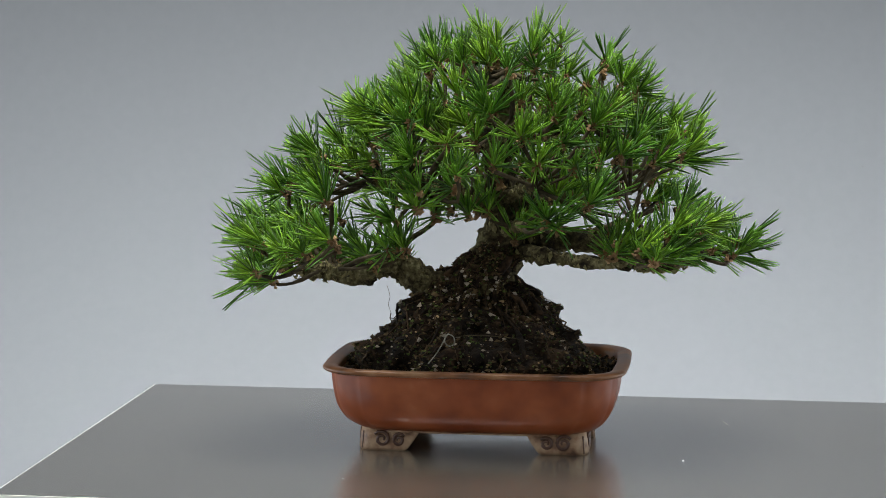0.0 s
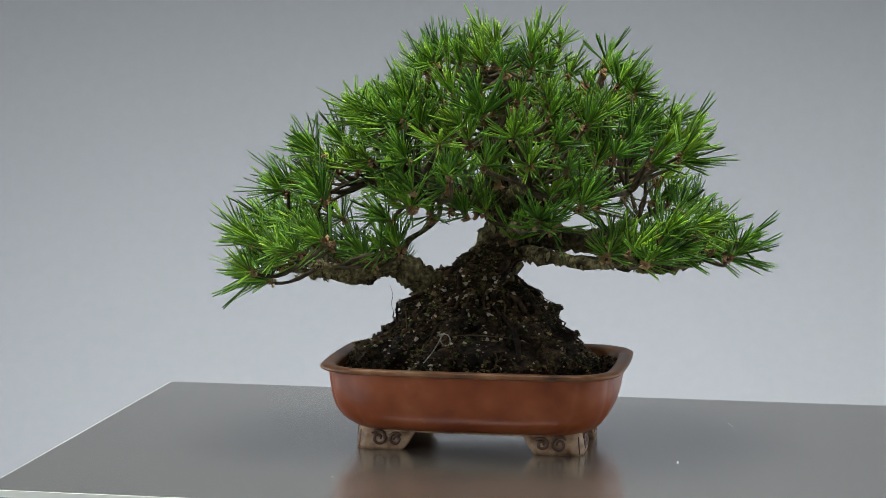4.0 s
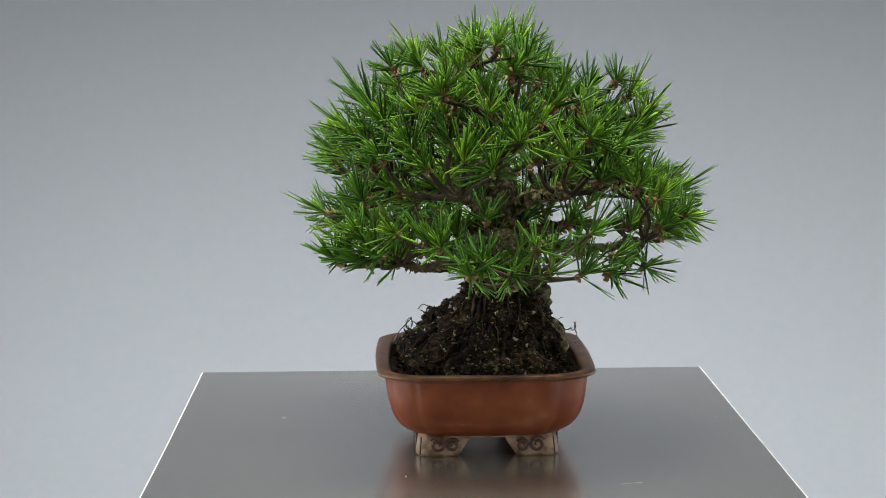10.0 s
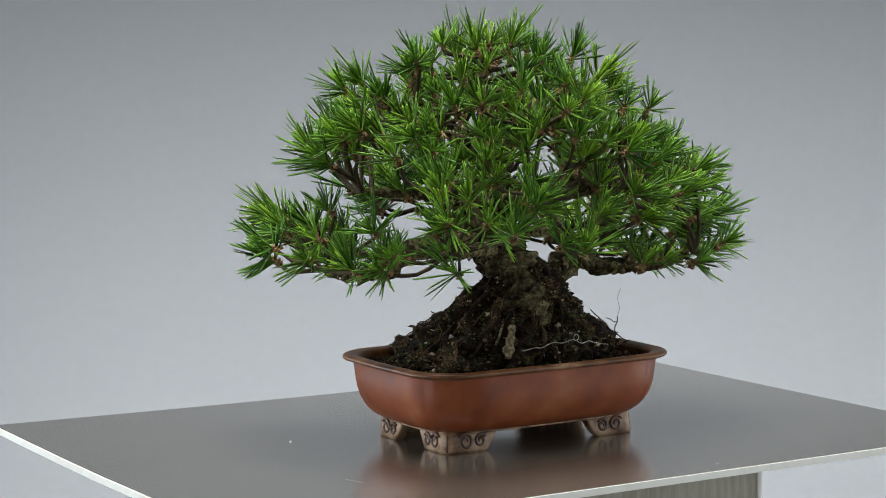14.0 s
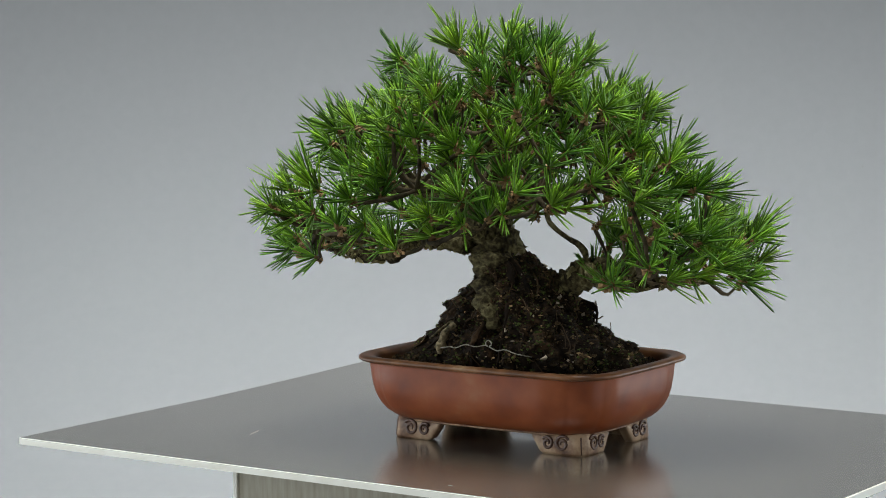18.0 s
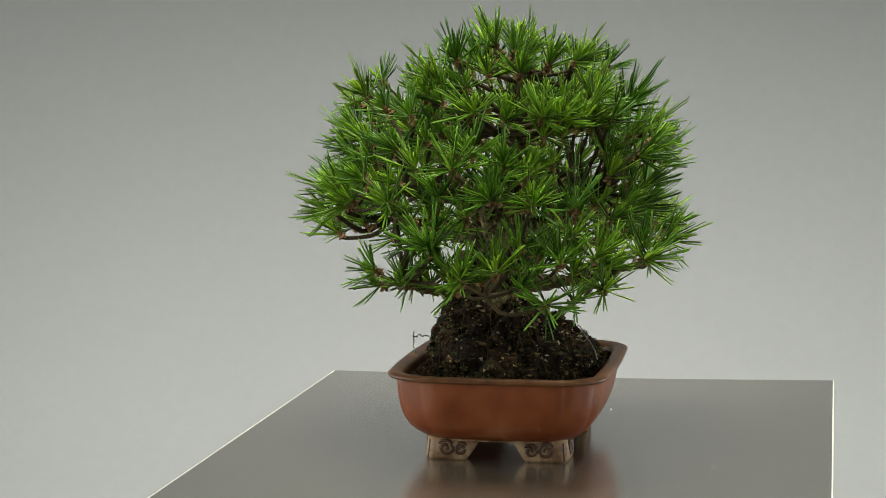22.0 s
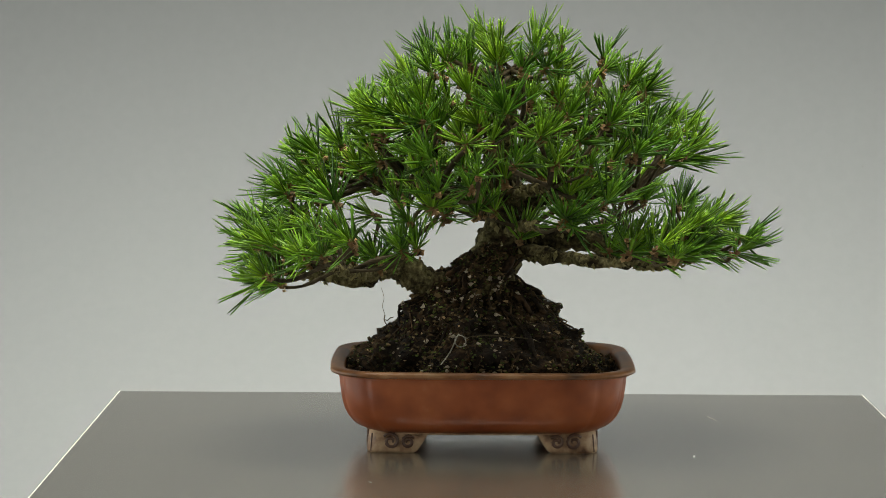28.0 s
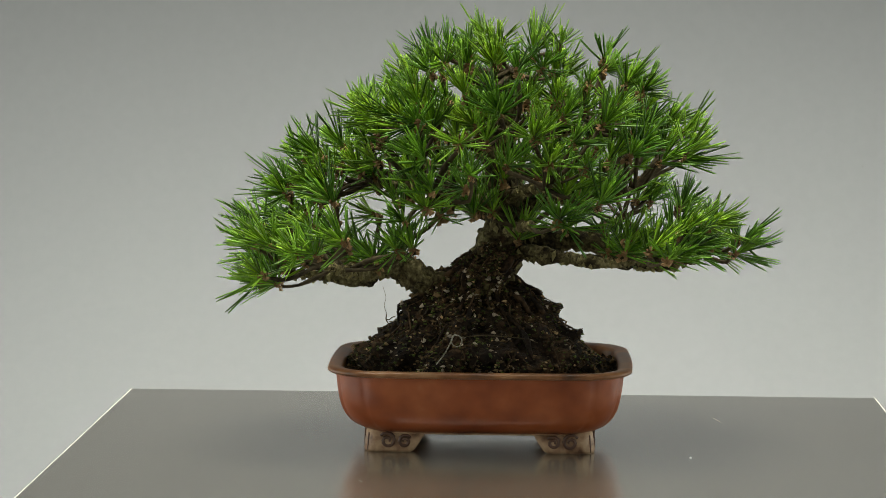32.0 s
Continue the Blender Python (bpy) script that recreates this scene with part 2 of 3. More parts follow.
def backdrop():
    """A sheet of grey paper that hangs down and sweeps forward in a wide bow."""
    bm, rows = bmesh.new(), []
    y_back, r, z_foot = 1.95, 0.92, 0.012
    prof = [(y_back, 2.9), (y_back, 2.89), (y_back, 2.0), (y_back, 1.3)]
    for i in range(25):
        a = radians(90 * i / 24)
        prof.append((y_back - r + r * math.cos(a), z_foot + r - r * math.sin(a)))
    prof += [(0.7, z_foot), (0.36, z_foot), (0.35, z_foot)]
    xs = [-2.1, *np.linspace(-2.09, 2.09, 15), 2.1]
    for y, z in prof:
        rows.append([bm.verts.new((x, y, z)) for x in xs])
    for a, b in zip(rows, rows[1:]):
        for k in range(len(xs) - 1):
            bm.faces.new((a[k], a[k + 1], b[k + 1], b[k]))
    bm.normal_update()
    bmesh.ops.solidify(bm, geom=bm.faces[:], thickness=-0.002)
    bmesh.ops.recalc_face_normals(bm, faces=bm.faces[:])
    structure("backdrop", bm, PAPER, "plain grey paper backdrop sweeping forward at its foot", True)


backdrop()
for x, y, z in ((-0.3296, 1.8005, 0.4275), (0.2502, 1.7235, 0.3250), (0.5992, 1.8765, 0.5725)):
    bm = bmesh.new()
    bmesh.ops.create_icosphere(bm, subdivisions=1, radius=0.0008, matrix=Matrix.Translation((x, y, z)) @ Matrix.Diagonal((1.3, 0.8, 1, 1)))
    tagged(part("speck", bm, SPECK), "tiny dark speck on the grey paper", "speck", "specks on the backdrop")


# ---- the turning table ----
ROT_B = Matrix.Translation((-0.0066, -0.0302, 0)) @ pose(0, 0, 0, 0, 0, -5.8)
ROT_P = Matrix.Translation((-0.0162, -0.0115, 0)) @ pose(0, 0, 0, 0, 0, -5.75)


def placed(bm, m):
    bmesh.ops.transform(bm, matrix=m, verts=bm.verts[:])
    return bm


BX, BY, BT = 0.3515, 0.2497, 0.0062
board = thing("turntable_board", "dark brown laminate board with worn white edges on a brown stand", "board")


def warp(x, y):
    """The board's front right corner is bent up a little."""
    u, v = max(0.0, x / BX), max(0.0, -y / BY)
    return 0.0043 * (u * v) ** 1.3


def slab(x0, x1, y0, y1, z0, z1, nx, ny):
    """A thin board that follows the bend."""
    bm = bmesh.new()
    lay = []
    for z in (z0, z1):
        lay.append([[bm.verts.new((x, y, z + warp(x, y))) for x in np.linspace(x0, x1, nx + 1)] for y in np.linspace(y0, y1, ny + 1)])
    lo, hi = lay
    for j in range(ny):
        for i in range(nx):
            bm.faces.new((hi[j][i], hi[j][i + 1], hi[j + 1][i + 1], hi[j + 1][i]))
            bm.faces.new((lo[j][i], lo[j + 1][i], lo[j + 1][i + 1], lo[j][i + 1]))
    for i in range(nx):
        bm.faces.new((lo[0][i], lo[0][i + 1], hi[0][i + 1], hi[0][i]))
        bm.faces.new((lo[ny][i + 1], lo[ny][i], hi[ny][i], hi[ny][i + 1]))
    for j in range(ny):
        bm.faces.new((lo[j + 1][0], lo[j][0], hi[j][0], hi[j + 1][0]))
        bm.faces.new((lo[j][nx], lo[j + 1][nx], hi[j + 1][nx], hi[j][nx]))
    return placed(bm, ROT_B)


part("board_panel", slab(-BX + 0.0006, BX - 0.0006, -BY + 0.0006, BY - 0.0006, -BT, 0.0, 28, 20), LAMINATE, board, "dark laminate top", False)
for sx, sy in ((0, -1), (0, 1), (-1, 0), (1, 0)):
    if sy:
        bm = slab(-BX, BX, sy * BY - 0.0006, sy * BY + 0.0006, -BT + 0.0003, -0.0005, 28, 1)
    else:
        bm = slab(sx * BX - 0.0006, sx * BX + 0.0006, -BY + 0.0007, BY - 0.0007, -BT + 0.0003, -0.0005, 1, 20)
    part("edge_strip", bm, EDGING, board, "worn white edge strip", False)

stand = thing("stand", "tan wooden box stand, its lit corners painted white, under the turning board", "stand")
SX, SY = 0.183, 0.125
ROT_S = Matrix.Translation((0.003, 0, 0)) @ pose(0, 0, 0, 0, 0, -6)
for x0, y0, x1, y1 in ((-SX, -SY, SX, -SY + 0.016), (-SX, SY - 0.016, SX, SY), (-SX, -SY + 0.0165, -SX + 0.016, SY - 0.0165), (SX - 0.016, -SY + 0.0165, SX, SY - 0.0165)):
    part("side_panel", placed(box(bmesh.new(), x0, y0, -TOP + 0.002, x1, y1, -BT - 0.0015, 0.0015), ROT_S), STANDWOOD, stand, "", False)
# light on the panels' narrow faces, put in as white corner strips
for sx in (-1, 1):
    for sy in (-1, 1):
        bm = box(bmesh.new(), sx * SX - 0.0022, sy * SY - 0.0022, -TOP + 0.002, sx * SX + 0.0022, sy * SY + 0.0022, -BT - 0.0015, 0.0008)
        part("lit_corner", placed(bm, ROT_S), EDGING, stand, "corner strip painted white for the lit narrow face", False)
for pts in ([(0.2015, 0.064), (0.1995, 0.074), (0.1980, 0.083)], [(-0.1224, -0.174), (-0.1200, -0.178)], [(-0.064, 0.2035), (-0.0600, 0.2037)]):
    bm = tube(bmesh.new(), [(x, y, 0.0) for x, y in pts], [0.00022] * len(pts), 6)
    part("scratch", bm, SCRATCH, board, "short pale scratch in the laminate", False)
for x, y, r in ((-0.2036, -0.1077, 0.0008), (-0.2250, -0.0551, 0.0007)):
    bm = bmesh.new()
    bmesh.ops.create_icosphere(bm, subdivisions=1, radius=r, matrix=Matrix.Translation((x, y, r * 0.55)) @ Matrix.Diagonal((1.3, 0.8, 0.6, 1)))
    part("crumb_grain", bm, SPECK, thing("dark_crumb", "tiny dark soil crumb lying on the dark board", "crumb", "crumbs on the board"))

speck = thing("white_crumb", "tiny white crumb lying on the dark board", "crumb")
bm = bmesh.new()
bmesh.ops.create_icosphere(bm, subdivisions=1, radius=0.0009, matrix=Matrix.Translation((0.149, -0.096, 0.0006)) @ Matrix.Diagonal((1.2, 0.9, 0.7, 1)))
part("crumb_grain", bm, WHITE, speck)


# ---- the pot ----
PX, PY = 0.1308, 0.0956


def outline(off, z, notch=0.0, cut=0.027, n=8, flat=0.3, side=7):
    """Plan of the pot, drawn in by off: gently bowed sides and full rounded corners, set back by notch where they begin."""
    bow = 0.0042
    a, b = PX - off - bow, PY - off - bow
    c = max(cut, 0.008)
    pts = []
    for sx, sy, start in ((1, -1, -90), (1, 1, 0), (-1, 1, 90), (-1, -1, 180)):
        cx, cy = sx * (a - c), sy * (b - c)
        r = c - notch
        first = []
        for i in range(n + 1):
            t = radians(start + 90 * i / n)
            k = 1 - flat + flat * math.cos(math.pi / 4) / math.cos(radians(90 * i / n - 45))
            first.append((cx + r * k * math.cos(t), cy + r * k * math.sin(t)))
        t0, t1 = radians(start), radians(start + 90)
        pre = (cx + c * math.cos(t0) - 0.002 * math.cos(t0 + math.pi / 2), cy + c * math.sin(t0) - 0.002 * math.sin(t0 + math.pi / 2))
        post = (cx + c * math.cos(t1) + 0.002 * math.cos(t1 + math.pi / 2), cy + c * math.sin(t1) + 0.002 * math.sin(t1 + math.pi / 2))
        pts += [pre] + first + [post]
        # points along the side that follows
        run = 2 * ((b - c) if abs(math.cos(t1)) > 0.5 else (a - c)) - 0.004
        for i in range(1, side):
            d = run * i / side
            pts.append((post[0] + d * math.cos(t1 + math.pi / 2), post[1] + d * math.sin(t1 + math.pi / 2)))
    return [(x + math.copysign(bow, x) * max(0.0, 1 - (y / b) ** 2), y + math.copysign(bow, y) * max(0.0, 1 - (x / a) ** 2), z) for x, y in pts]


pot = thing("bonsai_pot", "glazed red-brown rectangular ceramic pot with scroll feet", "pot")
ZB, ZR = 0.0160, 0.0715
prof = [(0.046, ZB), (0.038, ZB + 0.0003), (0.0325, ZB + 0.0015), (0.0275, ZB + 0.0042), (0.0225, ZB + 0.0085), (0.0185, ZB + 0.0140), (0.0155, ZB + 0.0205),
        (0.0135, ZB + 0.028), (0.0123, ZB + 0.036), (0.0116, ZB + 0.042), (0.0113, ZB + 0.0460), (0.0108, ZB + 0.0494)]
bm = loft(bmesh.new(), [outline(o, z, 0.0021 if o < 0.03 else 0.0008, 0.0240 - 0.3 * (o - 0.0105), 8, 0.22) for o, z in prof], close_bottom=True)
body = part("pot_body", placed(bm, ROT_P), CLAY, pot, "glazed red-brown clay wall with soft facets at the corners")
rim = [(0.0108, ZB + 0.0494), (0.0076, ZB + 0.0501), (0.0056, ZB + 0.0508), (0.0044, ZB + 0.0518), (0.0042, ZB + 0.0530), (0.0048, ZB + 0.0543), (0.0064, ZR - 0.0003),
       (0.0085, ZR), (0.0140, ZR - 0.0010), (0.0158, ZR - 0.0022), (0.0164, ZR - 0.0045), (0.0166, ZR - 0.018)]
bm = loft(bmesh.new(), [outline(o, z, 0.0, 0.0300 - 0.4 * (o - 0.0042), 10, 0.12) for o, z in rim])
part("pot_rim", placed(bm, ROT_P), RIMCLAY, pot, "worn dark brown rounded lip")


base = [Vector(p) for p in outline(0.0360, ZB + 0.0003, 0.001, 0.018)]
bm = tube(bmesh.new(), base + base[:1], [0.0011] * (len(base) + 1), 6, cap=False)
part("base_edge", placed(bm, ROT_P), FOOTCLAY, pot, "pale unglazed bottom edge")


def spiral(c, u, v, r, turns, flip, n=20):
    pts = []
    for i in range(n + 1):
        t = i / n
        a = turns * 2 * math.pi * t + 0.6
        q = r * (1 - 0.78 * t)
        pts.append(Vector(c) + Vector(u) * (q * math.cos(a) * flip) + Vector(v) * (q * math.sin(a)))
    return pts


def foot(sx, sy):
    """A bracket foot that wraps round one rounded corner, with a large and a small scroll on each face."""
    fx, fy, th, top, rc = 0.0946, 0.0580, 0.0085, 0.0185, 0.011
    lx, ly = 0.051, 0.045
    path = [(fx - lx + (lx - rc) * i / 12, fy, 0.0, 1.0) for i in range(13)]
    path += [(fx - rc + rc * math.sin(radians(9 * i)), fy - rc + rc * math.cos(radians(9 * i)), math.sin(radians(9 * i)), math.cos(radians(9 * i))) for i in range(1, 10)]
    path += [(fx, fy - rc - (ly - rc) * i / 12, 1.0, 0.0) for i in range(13)]
    bm, rings = bmesh.new(), []
    length = [0.0]
    for p, q in zip(path, path[1:]):
        length.append(length[-1] + math.hypot(q[0] - p[0], q[1] - p[1]))
    for (x, y, nx, ny), run in zip(path, length):
        e = min(run, length[-1] - run) / 0.0115
        z0 = (top - 0.0015) * max(0.0, 1 - e) ** 1.15
        ring = []
        for depth, z in ((0.0, top), (0.0, z0 + (top - z0) * 0.55), (0.0, z0 + (top - z0) * 0.12), (0.0012, z0), (th, z0), (th, top)):
            d = depth + 0.0014 - 0.0024 * (1 - z / top)
            ring.append(bm.verts.new((sx * (x - nx * d), sy * (y - ny * d), z)))
        rings.append(ring)
    for p, q in zip(rings, rings[1:]):
        for k in range(6):
            bm.faces.new((p[k], p[(k + 1) % 6], q[(k + 1) % 6], q[k]))
    bm.faces.new(rings[0])
    bm.faces.new(rings[-1][::-1])
    bmesh.ops.recalc_face_normals(bm, faces=bm.faces[:])
    ft = part("foot", placed(bm, ROT_P), FOOTCLAY, pot, "pale unglazed bracket foot with scroll relief")
    for axis in (0, 1):
        l = lx if axis == 0 else ly
        for q, z, r, flip in ((l * 0.38, 0.0094, 0.0070, 1), (l * 0.66, 0.0090, 0.0056, -1)):
            sm = bmesh.new()
            if axis == 0:
                c, u = (sx * (fx - q), sy * (fy - 0.0004), z), (sx, 0, 0)
            else:
                c, u = (sx * (fx - 0.0004), sy * (fy - q), z), (0, sy, 0)
            pts = spiral(c, u, (0, 0, 1), r, 1.5, flip)
            tube(sm, pts, [0.0007 + 0.0010 * math.sin(math.pi * (0.15 + 0.85 * k / len(pts))) for k in range(len(pts))], 5)
            part("scroll", placed(sm, ROT_P), SCROLL, ft, "incised dark brown scroll")
    gm, c = bmesh.new(), rc * (1 - math.sqrt(0.5))
    tube(gm, [(sx * (fx - c + 0.0003), sy * (fy - c + 0.0003), 0.0012), (sx * (fx - c - 0.0008), sy * (fy - c - 0.0008), top - 0.003)], [0.0008, 0.0008], 6)
    part("groove", placed(gm, ROT_P), SCROLL, ft, "dark corner groove")


for sx in (-1, 1):
    for sy in (-1, 1):
        foot(sx, sy)

# ---- soil in the pot ----
soil = tagged(thing("potting_soil", "dark damp potting soil with moss inside the pot", "soil"), kind="stuff")
rnd = random.Random(3)
bm = bmesh.new()
inner = outline(0.0163, 0.058, 0.0, 0.029)
rings = []
for s in (1.0, 0.93, 0.85, 0.75, 0.6, 0.4, 0.2):
    rings.append([(x * s, y * s, 0.0625 + (0.002 * (1 - s)) + (rnd.uniform(-0.0015, 0.0015) if s < 1 else 0)) for x, y, z in inner])
loft(bm, rings, close_top=True)
part("soil_surface", placed(bm, ROT_P), SOIL, soil)


def chunk(verts, faces, p, s, r):
    """A rough grain of soil."""
    base = len(verts)
    for v in ((1, 0, 0), (-1, 0, 0), (0, 1, 0), (0, -1, 0), (0, 0, 1), (0, 0, -1)):
        d = Vector(v) * s * r.uniform(0.6, 1.25) + Vector((r.uniform(-1, 1), r.uniform(-1, 1), r.uniform(-1, 1))) * s * 0.3
        verts.append(tuple(Vector(p) + d))
    for a, b, c in ((0, 2, 4), (2, 1, 4), (1, 3, 4), (3, 0, 4), (2, 0, 5), (1, 2, 5), (3, 1, 5), (0, 3, 5)):
        faces.append((base + a, base + b, base + c))


def from_data(name, verts, faces, material, parent, label="", kind="", smooth=False):
    me = bpy.data.meshes.new(name)
    me.from_pydata(verts, [], faces)
    me.materials.append(material)
    for f in me.polygons:
        f.use_smooth = smooth
    ob = new(name, me)
    ob.parent = parent
    tagged(ob, label, "", "", kind)
    return ob


# ---- the tree ----
tree = thing("bonsai_pine", "old bonsai pine with green needle pads on a dark root mound", "tree")
MOUND = [(0.058, 0.098, 0.064, -0.019, -0.012), (0.066, 0.098, 0.065, -0.019, -0.012), (0.076, 0.092, 0.067, -0.020, -0.012), (0.088, 0.082, 0.063, -0.018, -0.010),
         (0.099, 0.072, 0.056, -0.016, -0.0075), (0.110, 0.062, 0.049, -0.016, -0.005), (0.121, 0.051, 0.042, -0.017, -0.002), (0.130, 0.043, 0.037, -0.0175, 0.0),
         (0.139, 0.036, 0.032, -0.016, 0.0), (0.148, 0.029, 0.026, -0.010, 0.0), (0.156, 0.0225, 0.0205, -0.002, 0.0), (0.165, 0.0195, 0.0185, 0.002, 0.0), (0.173, 0.0165, 0.0160, 0.004, 0.0)]


# hollows in the mound's flanks: bearing in degrees, lower and upper height, depth
HOLLOWS = [(-38, 0.098, 0.146, 0.016), (56, 0.105, 0.145, 0.006), (10, 0.125, 0.160, 0.006), (-108, 0.098, 0.150, 0.011), (30, 0.075, 0.110, 0.006),
           (-150, 0.090, 0.130, 0.006), (-65, 0.060, 0.088, -0.012), (-124, 0.056, 0.098, 0.009), (180, 0.064, 0.094, -0.011)]


def mound_at(a, t):
    """A point of the mound's skin: a, the bearing; t, 0 at the foot to 1 at the top."""
    s = t * (len(MOUND) - 1)
    k = min(int(s), len(MOUND) - 2)
    f = s - k
    z, rx, ry, cx, cy = [p + (q - p) * f for p, q in zip(MOUND[k], MOUND[k + 1])]
    c, d = math.cos(a), math.sin(a)
    p = Vector((cx + rx * c, cy + ry * d, z))
    for bearing, low, high, deep in HOLLOWS:
        side = max(0.0, math.cos(a - radians(bearing))) ** 3
        p -= Vector((c, d, 0)) * deep * side * math.exp(-((z - (low + high) / 2) / ((high - low) / 2)) ** 2)
    w = noise.noise(p * 38) * 0.011 + noise.noise(p * 95) * 0.009 + noise.noise(p * 230) * 0.0035
    w *= min(1.0, rx / 0.040)
    return p + Vector((c, d, 0.35)) * w


bm = bmesh.new()
NA, NT = 150, 70
grid = [[bm.verts.new(mound_at(2 * math.pi * i / NA, j / NT)) for i in range(NA)] for j in range(NT + 1)]
for a, b in zip(grid, grid[1:]):
    for i in range(NA):
        bm.faces.new((a[i], a[(i + 1) % NA], b[(i + 1) % NA], b[i]))
bm.faces.new(grid[-1])
root_ball = part("root_ball", bm, SOIL, tree, "dark craggy mound of soil and old roots")
rnd = random.Random(11)
for name, count, mtl, lo, hi, label in (("soil_grit", 5200, GRAIN, 0.0008, 0.0027, "dark soil grains"), ("pale_grit", 210, PUMICE, 0.0008, 0.0031, "pale grit"),
                                        ("tan_grit", 620, TAN, 0.0005, 0.0019, "tan soil grains"), ("moss", 3200, MOSS, 0.0006, 0.0018, "dark green moss")):
    vs, fs = [], []
    for i in range(count):
        p = mound_at(rnd.uniform(0, 2 * math.pi), rnd.random() ** 1.15 * 0.93)
        if name == "pale_grit" and i % 2:
            p = mound_at(radians(rnd.gauss(-105, 38)), rnd.random() * 0.75)
        first = len(vs)
        chunk(vs, fs, (0, 0, 0), rnd.uniform(lo, hi), rnd)
        turn = Matrix.Rotation(rnd.uniform(0, 6.3), 3, "Z") @ Matrix.Rotation(rnd.uniform(0, 6.3), 3, "X")
        for k in range(first, len(vs)):
            x, y, z = vs[k]
            vs[k] = tuple(p + turn @ Vector((x * 1.45, y * 0.95, z * 0.75)))
    from_data(name, vs, fs, mtl, root_ball, label, "stuff")
vs, fs = [], []
for i in range(1500):
    x, y = rnd.uniform(-0.113, 0.113), rnd.uniform(-0.074, 0.074)
    if abs(x) + abs(y) > 0.172:
        continue
    p = ROT_P @ Vector((x, y, 0.0640))
    chunk(vs, fs, p, rnd.uniform(0.0008, 0.0024), rnd)
from_data("loose_grit", vs, fs, GRAIN, soil, "", "stuff")
bm = bmesh.new()
for i in range(130):
    a, t = rnd.uniform(0, 2 * math.pi), rnd.uniform(0.03, 0.9)
    pts, da = [], rnd.uniform(-0.25, 0.25)
    n = rnd.randint(4, 8)
    for j in range(n):
        p = mound_at(a + da * j / n, max(0.0, t - 0.16 * j / n * rnd.uniform(0.6, 1.2)))
        out = Vector((math.cos(a), math.sin(a), 0.4)) * (0.001 + 0.003 * math.sin(math.pi * j / (n - 1)) * rnd.random())
        pts.append(p + out)
    r = rnd.uniform(0.0003, 0.0009)
    tube(bm, pts, [r] * n, 4, cap=False)
for i in range(70):
    a, t = rnd.uniform(0, 2 * math.pi), rnd.uniform(0.05, 0.75)
    p = mound_at(a, t) - Vector((math.cos(a), math.sin(a), 0)) * 0.002
    d = Vector((math.cos(a), math.sin(a), rnd.uniform(-0.4, 0.9)))
    pts, n = [], rnd.randint(4, 7)
    for j in range(n):
        pts.append(p.copy())
        d = (d + Vector((rnd.uniform(-1, 1), rnd.uniform(-1, 1), rnd.uniform(-1, 0.8))) * 0.7).normalized()
        p = p + d * rnd.uniform(0.0012, 0.0026)
    tube(bm, pts, [rnd.uniform(0.0003, 0.0006)] * n, 4, cap=False)
tagged(part("rootlet_mat", bm, ROOT, root_ball, "fine brown rootlets"), kind="stuff")

# trunk
TRUNK = curve([(-0.018, 0.0, 0.105), (-0.013, 0.0, 0.135), (-0.004, 0.0, 0.158), (0.006, 0.0, 0.180), (0.005, 0.0, 0.205), (-0.003, -0.004, 0.235), (0.004, -0.006, 0.268), (0.003, -0.016, 0.300)], 40)


def trunk_radius(t):
    return float(np.interp(t, [0.0, 0.14, 0.28, 0.42, 0.57, 0.71, 0.86, 1.0], [0.018, 0.0185, 0.0190, 0.0185, 0.0165, 0.0125, 0.0085, 0.0045]))


def rough_tube(ctrl, n, r0, r1, seg, seed, knob=0.22, flare=1.0):
    """A gnarled branch: knobs along it, skin broken by noise."""
    r = random.Random(seed)
    pts = curve(ctrl, n)
    bm = bmesh.new()
    rad = []
    for i in range(n + 1):
        t = i / n
        q = (r0 + (r1 - r0) * t ** 0.8) * min(1.0, 0.35 + (1 - t) * 4)
        rad.append(q * (1 + knob * math.sin(t * 19 + seed) * r.uniform(0.3, 1.0)))
    tube(bm, pts, rad, seg)
    for v in bm.verts:
        w = noise.noise(v.co * 75 + Vector((seed, 0, 0))) * 0.6 + noise.noise(v.co * 210) * 0.45 + noise.noise(v.co * 480) * 0.2
        k = min(range(n + 1), key=lambda i: (pts[i] - v.co).length_squared)
        d = v.co - pts[k]
        v.co += d * w
    return bm


for i in range(16):
    a, da = 2 * math.pi * (i + rnd.uniform(-0.3, 0.3)) / 16, rnd.uniform(-0.5, 0.5)
    t0, t1 = rnd.uniform(0.55, 0.95), rnd.uniform(0.0, 0.3)
    line = [mound_at(a + da * k / 6, t0 + (t1 - t0) * k / 6) + Vector((rnd.uniform(-1, 1), rnd.uniform(-1, 1), 0.3)) * 0.0016 for k in range(7)]
    part("old_root", rough_tube(line, 24, rnd.uniform(0.0020, 0.0034), 0.0010, 8, 50 + i, 0.5), SOIL, root_ball, "dark old root winding down the mound")

bm = bmesh.new()
tube(bm, TRUNK, [trunk_radius(i / 40) for i in range(41)], 26)
for v in bm.verts:
    k = min(range(41), key=lambda i: (TRUNK[i] - v.co).length_squared)
    d = v.co - TRUNK[k]
    v.co += d * (noise.noise(v.co * 60) * 0.30 + noise.noise(v.co * 170) * 0.25 + noise.noise(v.co * 400) * 0.12)
trunk = part("trunk", bm, BARK, tree, "thick plated grey-brown trunk")
part("buttress", rough_tube([(0.002, 0.004, 0.172), (-0.004, 0.016, 0.146), (-0.011, 0.029, 0.122), (-0.016, 0.040, 0.098)], 30, 0.0185, 0.0150, 18, 77, 0.15), BARK, tree, "pale ochre bark running down into the mound")
rnd = random.Random(17)
vs, fs = [], []
